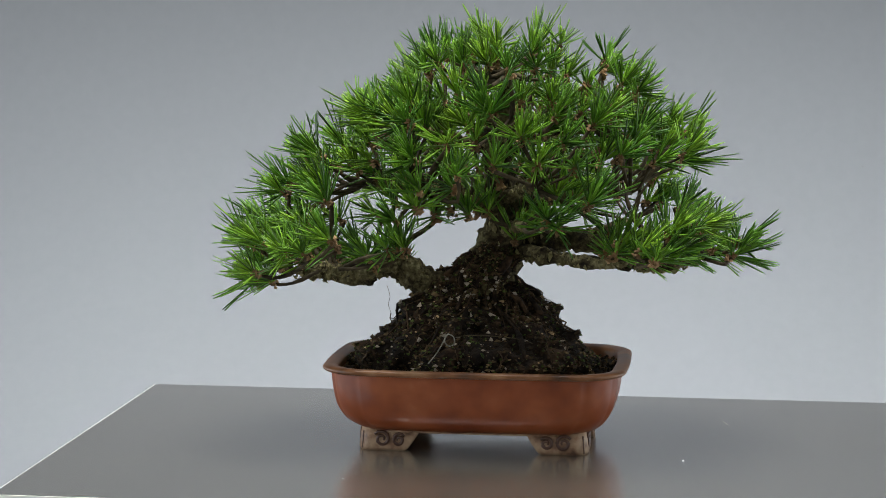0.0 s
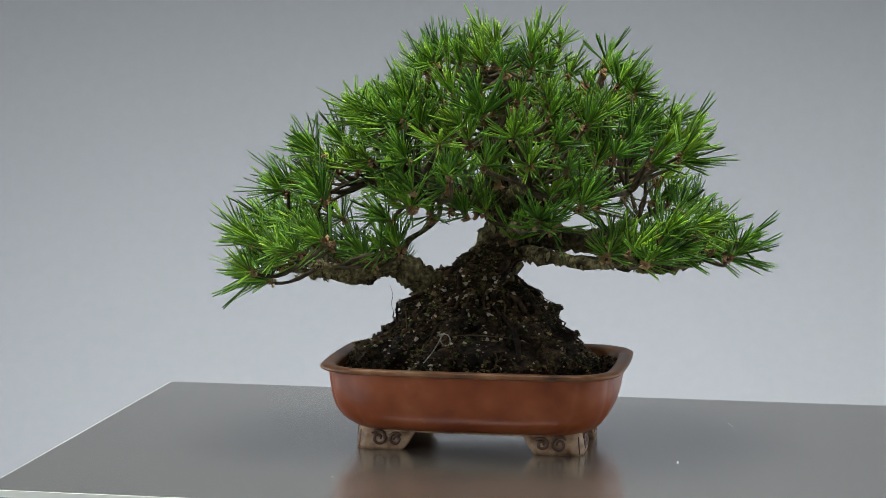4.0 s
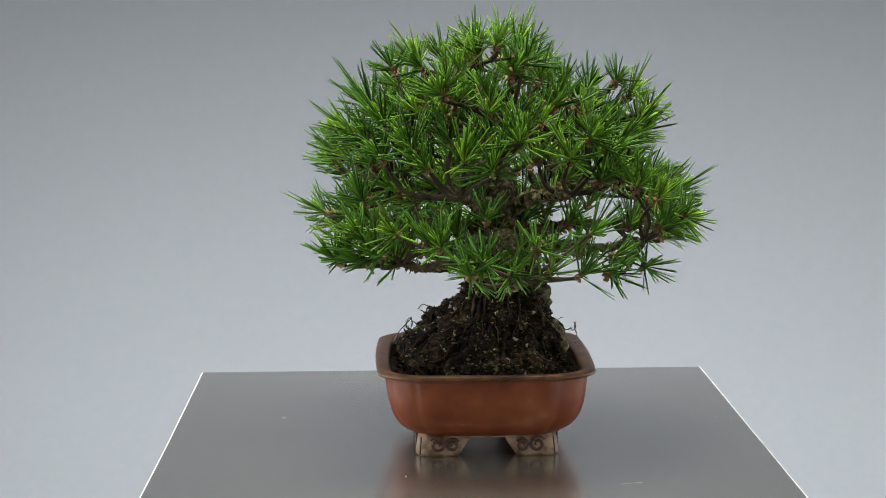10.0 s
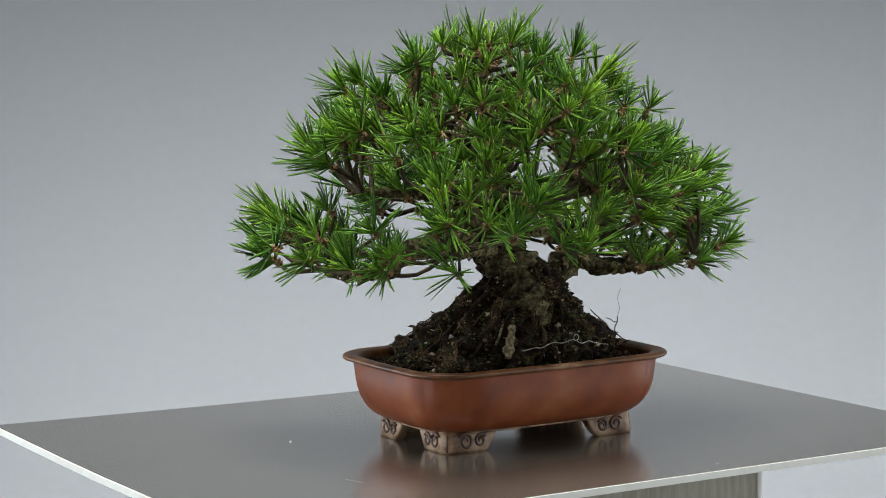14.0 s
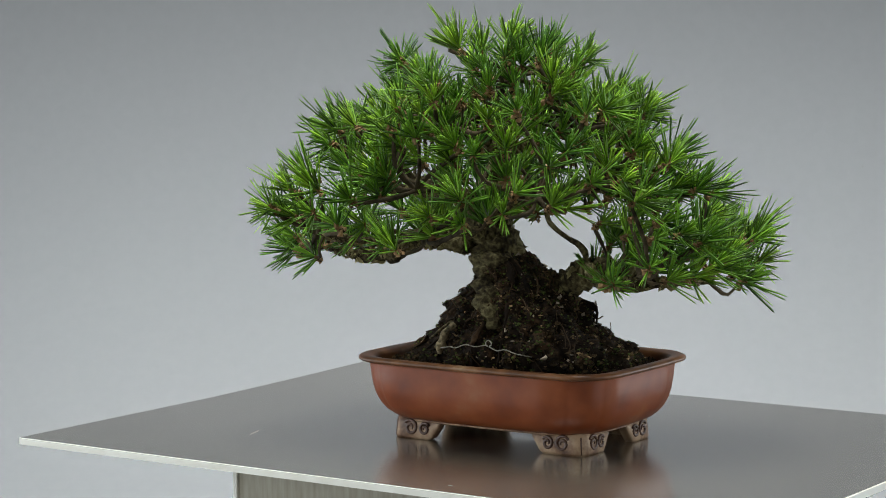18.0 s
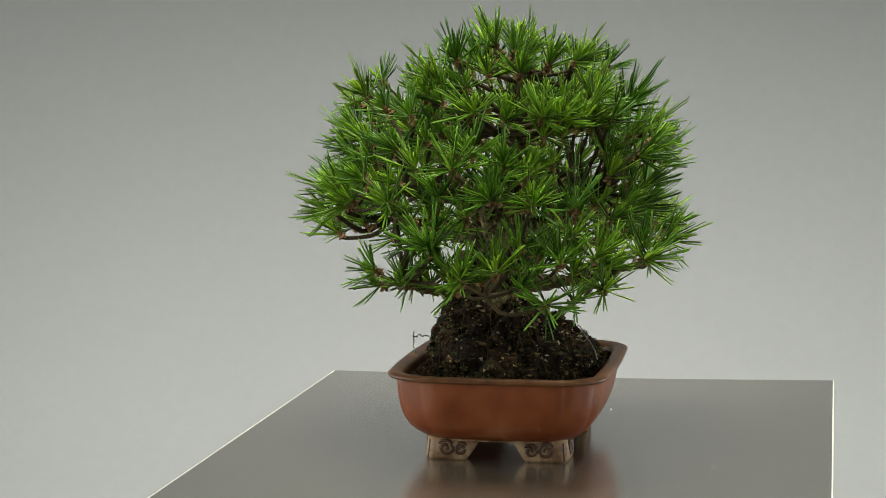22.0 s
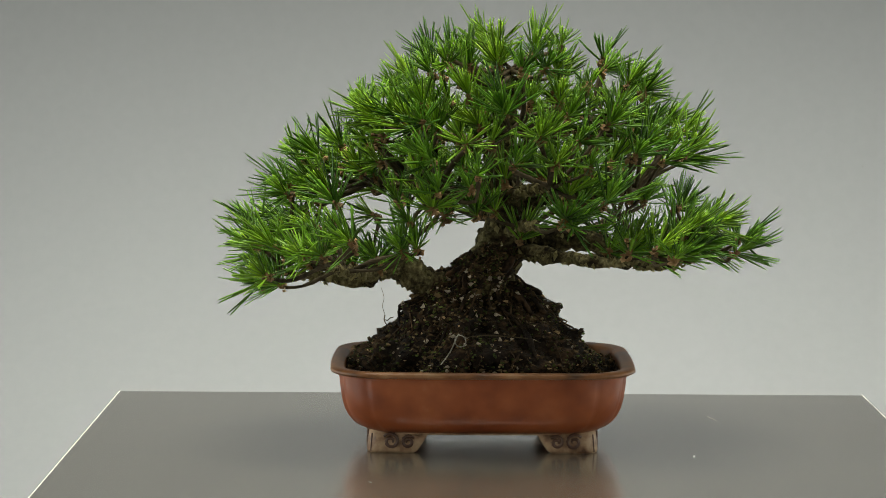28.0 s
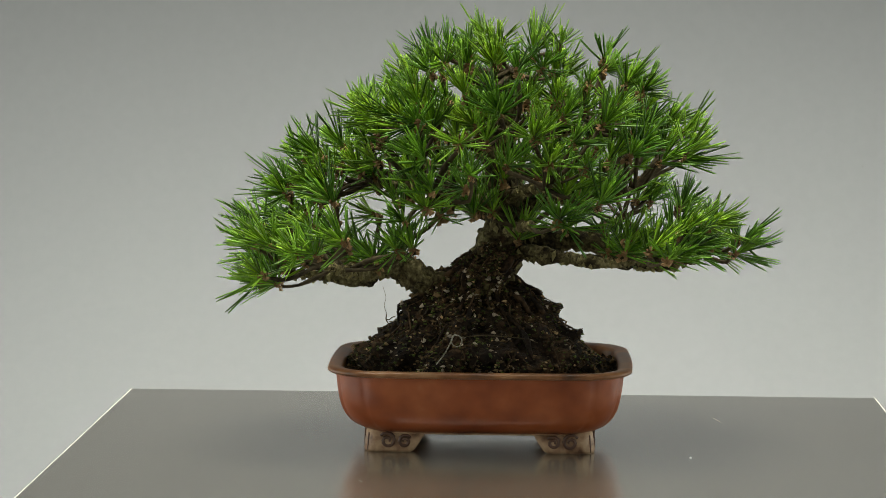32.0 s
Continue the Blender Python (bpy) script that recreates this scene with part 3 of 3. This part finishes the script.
for i in range(240):
    k = rnd.randint(3, 26)
    a = rnd.uniform(0, 2 * math.pi)
    n = Vector((math.cos(a), math.sin(a), 0))
    p = TRUNK[k] + n * trunk_radius(k / 40) * rnd.uniform(0.9, 1.05)
    first = len(vs)
    chunk(vs, fs, (0, 0, 0), rnd.uniform(0.0014, 0.0036), rnd)
    side = Vector((-n.y, n.x, 0))
    for j in range(first, len(vs)):
        v = vs[j]
        vs[j] = tuple(p + n * v[0] * 0.4 + side * v[1] * 0.9 + Vector((0, 0, 1.5 * v[2])))
from_data("plated_bark", vs, fs, PLATE, trunk, "ochre and grey bark plates", "stuff")

# twig tips of each limb, in millimetres from the foot of the turning axis
TWIG_ENDS = {}
TWIG_ENDS["low_0"] = [(188, -16, 166), (172, 16, 163), (155, -39, 163), (155, -18, 167), (21, -6, 187), (107, 5, 166), (91, -35, 171), (141, 22, 171)]
TWIG_ENDS["low_1"] = [(100, 54, 176), (77, 105, 191), (86, 131, 194)]
TWIG_ENDS["low_2"] = [(37, 136, 182), (20, 64, 193), (5, 21, 194), (23, 146, 178)]
TWIG_ENDS["low_3"] = [(-153, 93, 150), (-137, 69, 152), (-38, 91, 203), (-127, 52, 150), (-176, 65, 183)]
TWIG_ENDS["low_4"] = [(-196, -26, 151), (-196, 28, 152), (-181, 36, 166), (-159, 65, 204), (-177, -87, 167), (-215, -55, 175), (-126, 0, 165), (-151, -33, 173), (-90, -40, 172), (-146, 49, 187), (-150, 7, 155), (-114, 26, 193), (-183, -21, 182), (-114, -36, 156), (-176, 44, 195), (-90, -10, 154), (-209, 21, 161)]
TWIG_ENDS["low_5"] = [(-114, -65, 169), (-23, -15, 204), (-162, -97, 167)]
TWIG_ENDS["low_6"] = [(16, -38, 183)]
TWIG_ENDS["low_7"] = [(119, -104, 170), (95, -110, 176), (143, -78, 189), (111, -64, 170), (172, -72, 188), (104, -91, 182)]
TWIG_ENDS["mid_0"] = [(134, 96, 229), (117, 114, 220), (109, 70, 235), (86, 94, 231), (144, 110, 218), (74, 83, 248), (88, 20, 252), (84, 48, 232)]
TWIG_ENDS["mid_1"] = [(43, 101, 258), (68, 88, 231), (-10, 107, 246), (-3, 136, 203), (47, 61, 243)]
TWIG_ENDS["mid_2"] = [(-67, 115, 236), (-63, 107, 257), (-109, 88, 211), (-154, 76, 230), (-105, 83, 256), (-83, 52, 209), (-19, 50, 205), (-85, 132, 224), (-52, 60, 236), (-16, 68, 260), (-56, 36, 260), (-46, 39, 237)]
TWIG_ENDS["mid_3"] = [(-164, -3, 218), (-134, 63, 243), (-113, -48, 245), (-94, -28, 212), (-140, 19, 253), (-117, 32, 254), (-45, 16, 203), (-153, -30, 221), (-125, -26, 238), (-163, 22, 205), (-36, -24, 243), (-80, 8, 248), (-112, 4, 232)]
TWIG_ENDS["mid_4"] = [(-27, -55, 203), (-10, -46, 207), (-74, -121, 249), (-70, -110, 211), (-75, -40, 269), (-44, -96, 244)]
TWIG_ENDS["mid_5"] = [(59, -117, 246), (31, -131, 248), (24, -65, 236)]
TWIG_ENDS["mid_6"] = [(140, -17, 254), (111, -90, 261)]
TWIG_ENDS["high_0"] = [(110, -58, 265), (95, -48, 293), (100, -2, 281), (56, 14, 287), (76, 37, 293), (106, -21, 298), (120, -4, 269), (118, -29, 267), (105, 23, 281), (70, -54, 286), (15, -12, 296), (42, -35, 272), (52, 43, 268), (77, -19, 265)]
TWIG_ENDS["high_1"] = [(36, 75, 284), (4, 68, 295), (20, 42, 295), (-33, 36, 303), (-34, 83, 280), (62, 78, 264), (-56, 76, 268), (6, 92, 274), (-22, 60, 301), (-15, 31, 276), (19, 54, 264)]
TWIG_ENDS["high_2"] = [(-95, -50, 282), (-109, -38, 267), (-66, 55, 285), (-85, 50, 270), (-87, 23, 283), (-71, -58, 290), (-73, 25, 301), (-52, -40, 297), (-75, -7, 291), (-110, 57, 262)]
TWIG_ENDS["high_3"] = [(42, -59, 297), (27, -86, 270), (50, -121, 265), (47, -95, 286), (-20, -113, 265), (-64, -79, 276), (-15, -81, 300), (79, -108, 278), (-33, -84, 277), (-4, -50, 288), (-42, -54, 268), (-23, -23, 292)]
TWIG_ENDS["top_0"] = [(-12, -66, 321), (-32, -41, 320), (-51, 9, 310), (72, -24, 303), (-62, -18, 313), (-6, 31, 313), (56, 28, 309), (25, -21, 329), (19, -26, 243), (58, -31, 230), (-3, -38, 230), (-31, -19, 325), (-4, -20, 322), (71, -59, 224), (76, -33, 218), (60, -82, 214)]

# buds at which the large outer tufts of each limb sit, in millimetres
BUD_SITES = {}
BUD_SITES["low_0"] = [(190, -49, 161), (180, 3, 180), (196, -40, 172), (171, 38, 158), (158, 48, 188)]
BUD_SITES["low_1"] = [(143, 125, 199), (117, 100, 157), (142, 108, 190), (129, 110, 191), (155, 68, 170), (65, 131, 208), (105, 123, 196), (160, 64, 158), (52, 107, 210)]
BUD_SITES["low_2"] = []
BUD_SITES["low_3"] = [(-180, 65, 148), (-175, 87, 159)]
BUD_SITES["low_4"] = [(-159, 79, 210), (-177, 0, 214), (-202, -43, 137), (-200, 44, 176), (-202, -5, 160), (-179, -31, 210), (-185, 51, 183), (-162, -63, 155), (-153, -52, 168)]
BUD_SITES["low_5"] = [(-154, -121, 169), (-131, -113, 174), (-141, -62, 205), (-169, -117, 169), (-186, -64, 139), (-158, -62, 186), (-190, -80, 171), (-77, -85, 169), (-90, -92, 169), (-197, -87, 149), (-133, -133, 181), (-54, -64, 194)]
BUD_SITES["low_6"] = [(36, -119, 195), (45, -106, 189)]
BUD_SITES["low_7"] = [(120, -144, 167), (143, -114, 173), (108, -131, 173), (132, -124, 186), (126, -123, 166), (155, -101, 191)]
BUD_SITES["mid_0"] = [(129, 38, 244), (122, 55, 260), (118, 71, 250)]
BUD_SITES["mid_1"] = [(41, 110, 266), (12, 119, 258), (1, 112, 179), (-22, 114, 251), (48, 99, 222), (-19, 109, 218)]
BUD_SITES["mid_2"] = [(-103, 113, 207), (-39, 136, 192), (-67, 122, 200), (-39, 119, 245), (-132, 100, 224), (-93, 95, 236), (-36, 133, 210)]
BUD_SITES["mid_3"] = [(-149, 41, 214), (-166, 30, 236), (-139, -3, 228), (-151, -9, 239)]
BUD_SITES["mid_4"] = [(-77, -87, 245), (-37, -108, 220), (-43, -125, 256), (-64, -118, 218), (-88, -47, 273), (-34, -133, 232), (-84, -92, 192), (-77, -90, 226), (-68, -80, 203)]
BUD_SITES["mid_5"] = [(-6, -132, 240), (68, -119, 208), (43, -88, 212)]
BUD_SITES["mid_6"] = [(149, -26, 237), (152, -5, 259), (94, -106, 245), (148, -48, 245), (147, -31, 199), (79, -82, 239), (123, -74, 239)]
BUD_SITES["high_0"] = [(86, -75, 279), (117, -24, 280), (101, 59, 263), (109, -59, 295), (39, -33, 291), (137, 1, 264), (97, -54, 301)]
BUD_SITES["high_1"] = [(26, 123, 280), (-63, 90, 279), (0, 111, 287), (5, 99, 300), (58, 58, 284), (29, 70, 295)]
BUD_SITES["high_2"] = [(-72, 45, 301), (-116, -37, 274), (-82, 43, 285), (-111, 66, 275), (-103, 16, 278), (-97, -7, 271), (-78, -64, 265), (-102, -52, 272), (-76, 56, 290)]
BUD_SITES["high_3"] = [(6, -87, 312), (16, -122, 261), (15, -63, 285), (-51, -61, 318), (-72, -77, 285), (-35, -73, 291), (-73, -92, 271), (-9, -103, 279)]
BUD_SITES["top_0"] = [(86, -1, 311), (86, 9, 318), (-55, 33, 319), (48, -8, 331), (27, -65, 314), (28, 12, 327), (-4, -13, 331), (-24, 32, 320), (17, 9, 310), (-12, 3, 329), (-30, 15, 314), (39, -36, 311), (-44, -12, 324)]

# limb: control points in mm, radius at its root and end in mm
BOUGHS = {}
BOUGHS["low_0"] = ([(8, 0, 160), (45, -2, 173), (88, -5, 164), (112, -6, 152), (144, -10, 149), (170, -8, 156)], 11.0, 3.6)
BOUGHS["low_1"] = ([(8, 4, 162), (45, 40, 168), (85, 70, 170), (118, 100, 178)], 6.5, 2.5)
BOUGHS["low_2"] = ([(3, 8, 172), (8, 50, 180), (18, 95, 184)], 6.0, 2.5)
BOUGHS["low_3"] = ([(-78, -2, 141), (-88, 4, 146), (-112, 28, 138), (-138, 56, 144), (-160, 70, 151)], 7.5, 2.0)
BOUGHS["low_4"] = ([(-14, 0, 104), (-38, 0, 124), (-64, -3, 134), (-88, -6, 148), (-104, -5, 144), (-118, -4, 137), (-150, -2, 139), (-192, 3, 142)], 14.0, 4.2)
BOUGHS["low_5"] = ([(-88, -6, 147), (-118, -40, 146), (-136, -74, 152), (-152, -98, 160)], 7.5, 2.2)
BOUGHS["low_6"] = ([(4, -8, 176), (14, -50, 186), (18, -92, 190)], 5.5, 2.5)
BOUGHS["low_7"] = ([(10, -5, 160), (50, -38, 158), (86, -72, 157), (114, -94, 164)], 7.0, 2.0)
BOUGHS["mid_0"] = ([(3, 3, 192), (45, 24, 208), (95, 46, 214)], 7.0, 2.5)
BOUGHS["mid_1"] = ([(2, 5, 198), (14, 50, 212), (26, 94, 216)], 6.5, 2.5)
BOUGHS["mid_2"] = ([(0, 4, 192), (-40, 40, 208), (-74, 76, 214)], 7.0, 2.5)
BOUGHS["mid_3"] = ([(-3, 0, 200), (-55, 2, 212), (-112, 8, 216)], 7.5, 2.5)
BOUGHS["mid_4"] = ([(-1, -4, 196), (-32, -40, 208), (-60, -74, 214)], 6.5, 2.5)
BOUGHS["mid_5"] = ([(2, -6, 204), (16, -52, 216), (28, -94, 220)], 6.0, 2.5)
BOUGHS["mid_6"] = ([(5, -3, 194), (55, -24, 208), (106, -46, 214)], 7.0, 2.5)
BOUGHS["high_0"] = ([(0, -5, 240), (40, -8, 258), (76, -12, 264)], 5.0, 2.0)
BOUGHS["high_1"] = ([(-1, -2, 244), (2, 34, 260), (5, 66, 266)], 5.0, 2.0)
BOUGHS["high_2"] = ([(-3, -4, 240), (-42, -2, 256), (-78, 0, 262)], 5.0, 2.0)
BOUGHS["high_3"] = ([(0, -7, 244), (0, -40, 260), (-1, -74, 264)], 5.0, 2.0)
BOUGHS["top_0"] = ([(3, -12, 286), (4, -18, 300), (5, -22, 312)], 4.0, 2.0)


def needle(verts, faces, base, d, length, width, bend, r):
    """One needle: a slender three-sided blade, bent a little, with a fine point."""
    d = d.normalized()
    s = d.cross(Vector((r.uniform(-1, 1), r.uniform(-1, 1), r.uniform(-1, 1)))).normalized()
    u = d.cross(s)
    k = len(verts)
    for t, w in ((0.0, 0.8), (0.45, 1.0), (0.9, 0.82)):
        c = base + d * length * t + bend * length * t * t
        for a in (0.0, 2.094, 4.189):
            verts.append(tuple(c + (s * math.cos(a) + u * math.sin(a) * 0.6) * width * 0.5 * w))
    verts.append(tuple(base + d * length + bend * length))
    for i in (0, 3):
        for j in range(3):
            j2 = (j + 1) % 3
            faces.append((k + i + j, k + i + j2, k + i + 3 + j2, k + i + 3 + j))
    for j in range(3):
        faces.append((k + 6 + j, k + 6 + (j + 1) % 3, k + 9))


def tuft_mesh(seed, count, long, spread):
    """Needles about +z from one bud, in pairs: long dark ones that spread, short bright young ones in the middle."""
    r = random.Random(seed)
    vs, fs, kinds = [], [], []
    for i in range(count // 2):
        young = i < count // 5
        t = r.random()
        tilt = radians(r.uniform(2, 26)) if young else radians(spread) * (0.12 + 0.88 * t ** 0.7) + radians(r.uniform(-6, 6))
        az = r.uniform(0, 2 * math.pi)
        d = Vector((math.sin(tilt) * math.cos(az), math.sin(tilt) * math.sin(az), math.cos(tilt)))
        base = Vector((0, 0, 0.006 * (1 - t))) + d * 0.001
        length = long * (r.uniform(0.5, 0.72) if young else r.uniform(0.78, 1.12))
        if i == count // 2 - 1:
            length *= 1.3
        for j in range(2):
            e = (d + Vector((r.uniform(-1, 1), r.uniform(-1, 1), r.uniform(-1, 1))) * 0.075)
            bend = Vector((r.uniform(-0.05, 0.05), r.uniform(-0.05, 0.05), r.uniform(-0.02, 0.08)))
            n = len(fs)
            needle(vs, fs, base, e, length * r.uniform(0.92, 1.0), r.uniform(0.0014, 0.0019), bend, r)
            kinds += [int(young)] * (len(fs) - n)
    me = bpy.data.meshes.new("needle_tuft")
    me.from_pydata(vs, [], fs)
    me.materials.append(NEEDLE)
    me.materials.append(YOUNG)
    for f, k in zip(me.polygons, kinds):
        f.use_smooth, f.material_index = True, k
    return me


TUFTS = [tuft_mesh(100 + i, (48, 54, 44, 58, 50, 52, 42, 54)[i], (0.031, 0.033, 0.030, 0.034, 0.029, 0.032, 0.028, 0.031)[i], (58, 68, 80, 54, 86, 62, 76, 66)[i])
         for i in range(8)]


def bud_mesh(seed):
    r = random.Random(seed)
    vs, fs = [], []
    for i in range(13):
        a = i * 2.4
        z = 0.0005 * i - 0.003
        chunk(vs, fs, (math.cos(a) * 0.0022 * (1 - i / 16), math.sin(a) * 0.0022 * (1 - i / 16), z), r.uniform(0.0012, 0.0021), r)
    me = bpy.data.meshes.new("bud")
    me.from_pydata(vs, [], fs)
    me.materials.append(BUD)
    return me


for ctrl, r0, r1, seed in (([(-0.084, -0.004, 0.146), (-0.079, 0.004, 0.166), (-0.064, 0.008, 0.176), (-0.052, 0.012, 0.190), (-0.056, 0.012, 0.208)], 0.0030, 0.0017, 4),):
    part("bare_branch", rough_tube(ctrl, 16, r0, r1, 9, seed), BARK, tree, "crooked bare branch")

BUDS = [bud_mesh(s) for s in range(3)]
rnd = random.Random(21)
HEART = Vector((0.0, 0.0, 0.195))
wood = [p for p in TRUNK if p.z > 0.2]
for key, (ctrl, r0, r1) in BOUGHS.items():
    wood += curve([Vector(c) * 0.001 for c in ctrl], 40)[8:]
for key, (ctrl, r0, r1) in BOUGHS.items():
    ctrl = [Vector(c) * 0.001 for c in ctrl]
    limb = part("limb", rough_tube(ctrl, 54, r0 * 0.001, r1 * 0.001, 16, sum(map(ord, key))), BARK, tree, "gnarled grey-brown limb")
    # flaking bark
    line, vs, fs = curve(ctrl, 54), [], []
    for i in range(int(26 * r0)):
        k = int(54 * rnd.random() ** 1.2 * 0.97)
        n = Vector((rnd.uniform(-1, 1), rnd.uniform(-1, 1), rnd.uniform(-1, 0.7))).normalized()
        at = line[k] + n * 0.001 * (r0 + (r1 - r0) * (k / 54) ** 0.8) * rnd.uniform(0.95, 1.3)
        first = len(vs)
        chunk(vs, fs, (0, 0, 0), rnd.uniform(0.0013, 0.0032), rnd)
        turn = n.to_track_quat("X", "Z").to_matrix()
        for j in range(first, len(vs)):
            x, y, z = vs[j]
            vs[j] = tuple(at + turn @ Vector((x * 0.6, y, z * 1.3)))
    from_data("flaking_bark", vs, fs, PLATE, limb, "ochre and grey bark flakes", "stuff")
    for site, tip in [(True, p) for p in BUD_SITES[key]] + [(False, p) for p in TWIG_ENDS[key]]:
        tip = Vector(tip) * 0.001
        out = tip - HEART
        flat = max(0.001, math.hypot(out.x, out.y))
        lean = radians(12 + 340 * min(flat, 0.17) * (0.90 if tip.z < 0.2 else 0.80))
        d = Vector((out.x / flat * math.sin(lean), out.y / flat * math.sin(lean), math.cos(lean)))
        d = (d + Vector((rnd.uniform(-1, 1), rnd.uniform(-1, 1), rnd.uniform(-0.5, 1))) * 0.24).normalized()
        d.z = max(d.z, 0.38 if flat < 0.18 else 0.26)
        d.normalize()
        base = tip if site else tip - d * (0.012 if tip.z < 0.3 else 0.005)
        a = min(wood, key=lambda p: (p - base).length + 0.35 * max(0.0, p.z - base.z + 0.01))
        mid = a.lerp(base, 0.5) + Vector((rnd.uniform(-1, 1), rnd.uniform(-1, 1), rnd.uniform(-1.0, 0.3))) * 0.2 * (base - a).length
        w = 0.0011 + 0.016 * (base - a).length
        pts = curve([a, mid, base - d * 0.004, base], 8)
        bm = bmesh.new()
        tube(bm, pts, [min(w, 0.0023) * (1 - 0.4 * i / 8) * rnd.uniform(0.75, 1.45) for i in range(9)], 5, cap=False)
        part("twig", bm, TWIG, limb)
        turn = d.to_track_quat("Z", "Y").to_matrix().to_4x4() @ pose(0, 0, 0, 0, 0, rnd.uniform(0, 360))
        size = (rnd.uniform(0.88, 1.16) if site else rnd.uniform(0.86, 1.10)) * (0.88 if tip.z > 0.28 else 1.0)
        for name, meshes, grow in (("needle_tuft", TUFTS, size), ("bud", BUDS, rnd.uniform(1.0, 1.6))):
            ob = new(name, rnd.choice(meshes))
            ob.parent = limb
            ob.matrix_basis = Matrix.Translation(base) @ turn @ Matrix.Scale(grow, 4)


# ---- small things on the soil ----
def bent_wire(name, label, ctrl, r, material, owner=None, category="wire"):
    bm = bmesh.new()
    pts = curve(ctrl, 6 * len(ctrl))
    tube(bm, pts, [r] * len(pts), 6)
    if owner:
        return part(name, bm, material, owner, label)
    t = thing(name, label, category)
    part("strand", bm, material, t)
    return t


loop = [(-0.041 + 0.0042 * math.cos(a), -0.0715 - 0.0030 * math.cos(a), 0.0935 + 0.0048 * math.sin(a)) for a in np.linspace(2.2, 8.4, 16)]
bent_wire("wire_loop", "pale bent wire loop pressed into the root mound", loop + [(-0.050, -0.079, 0.086), (-0.058, -0.083, 0.076)], 0.00052, WIRE)
bent_wire("surface_root", "thin straw-coloured root", [(-0.036, -0.070, 0.0965), (-0.020, -0.069, 0.0975), (0.002, -0.067, 0.0960), (0.020, -0.062, 0.0925), (0.036, -0.055, 0.085)], 0.00038, TWIG, tree)
back = [(0.022, 0.062, 0.083), (0.012, 0.065, 0.0850), (0.006, 0.066, 0.0845), (-0.004, 0.068, 0.0880), (-0.014, 0.069, 0.0870), (-0.024, 0.070, 0.0890)]
back += [(-0.027 + 0.0026 * math.cos(a), 0.071, 0.0905 + 0.0026 * math.sin(a)) for a in np.linspace(-1.2, 4.4, 9)]
back += [(-0.034, 0.070, 0.0850), (-0.042, 0.070, 0.0862), (-0.050, 0.069, 0.0835), (-0.064, 0.066, 0.081)]
bent_wire("anchor_wire", "pale anchor wire lying over the soil", back, 0.00048, WIRE)
part("root_stump", rough_tube([(0.019, 0.043, 0.101), (0.024, 0.048, 0.095), (0.027, 0.050, 0.086), (0.029, 0.051, 0.076)], 14, 0.0030, 0.0046, 9, 31), DEADWOOD, tree, "pale stub of an old root")
bent_wire("surface_root", "woody root on the mound", [(0.020, 0.034, 0.107), (0.032, 0.044, 0.096), (0.040, 0.048, 0.088)], 0.0010, DEADWOOD, tree)
for ctrl, r in (([(-0.0961, 0.0519, 0.0748), (-0.0975, 0.0525, 0.0789), (-0.0949, 0.0493, 0.0821), (-0.0921, 0.0455, 0.0863), (-0.0926, 0.0442, 0.0905), (-0.0950, 0.0447, 0.0952), (-0.0943, 0.0455, 0.0996)], 0.00050),
                ([(-0.0997, 0.0548, 0.0791), (-0.0975, 0.0525, 0.0789), (-0.0957, 0.0510, 0.0778)], 0.00055),
                ([(-0.0942, 0.0454, 0.0953), (-0.0922, 0.0433, 0.0951), (-0.0901, 0.0414, 0.0973), (-0.0876, 0.0382, 0.0985)], 0.00042),
                ([(-0.0943, 0.0455, 0.0996), (-0.0965, 0.0457, 0.1070), (-0.0952, 0.0450, 0.1138), (-0.0962, 0.0450, 0.1190), (-0.0978, 0.0460, 0.1235)], 0.00018),
                ([(-0.0886, 0.0451, 0.0764), (-0.0872, 0.0446, 0.0832), (-0.0875, 0.0428, 0.0889), (-0.0845, 0.0412, 0.0940), (-0.0812, 0.0387, 0.0980), (-0.0776, 0.0357, 0.1022), (-0.0736, 0.0342, 0.1066)], 0.00045),
                ([(-0.0875, 0.0428, 0.0847), (-0.0894, 0.0445, 0.0856), (-0.0921, 0.0455, 0.0866)], 0.00035),
                ([(-0.0824, 0.0413, 0.0867), (-0.0816, 0.0396, 0.0917), (-0.0793, 0.0370, 0.0961), (-0.0752, 0.0352, 0.1009)], 0.00035),
                ([(-0.054, -0.046, 0.102), (-0.063, -0.053, 0.104), (-0.067, -0.053, 0.099), (-0.071, -0.058, 0.101)], 0.00050),
                ([(-0.058, -0.046, 0.094), (-0.066, -0.051, 0.095), (-0.069, -0.058, 0.090), (-0.072, -0.055, 0.085)], 0.00045),
                ([(-0.048, -0.050, 0.104), (-0.056, -0.057, 0.108), (-0.058, -0.062, 0.104)], 0.00040)):
    bent_wire("dead_root", "thin crooked dead root", ctrl, r, ROOT, tree)


def motions():
    rows = [(t, Matrix.Translation((0, 0, TOP)) @ Matrix.Rotation(radians(a), 4, "Z") @ TILT) for t, a in TURN]
    for ob in turning:
        walk(ob, rows)


motions()
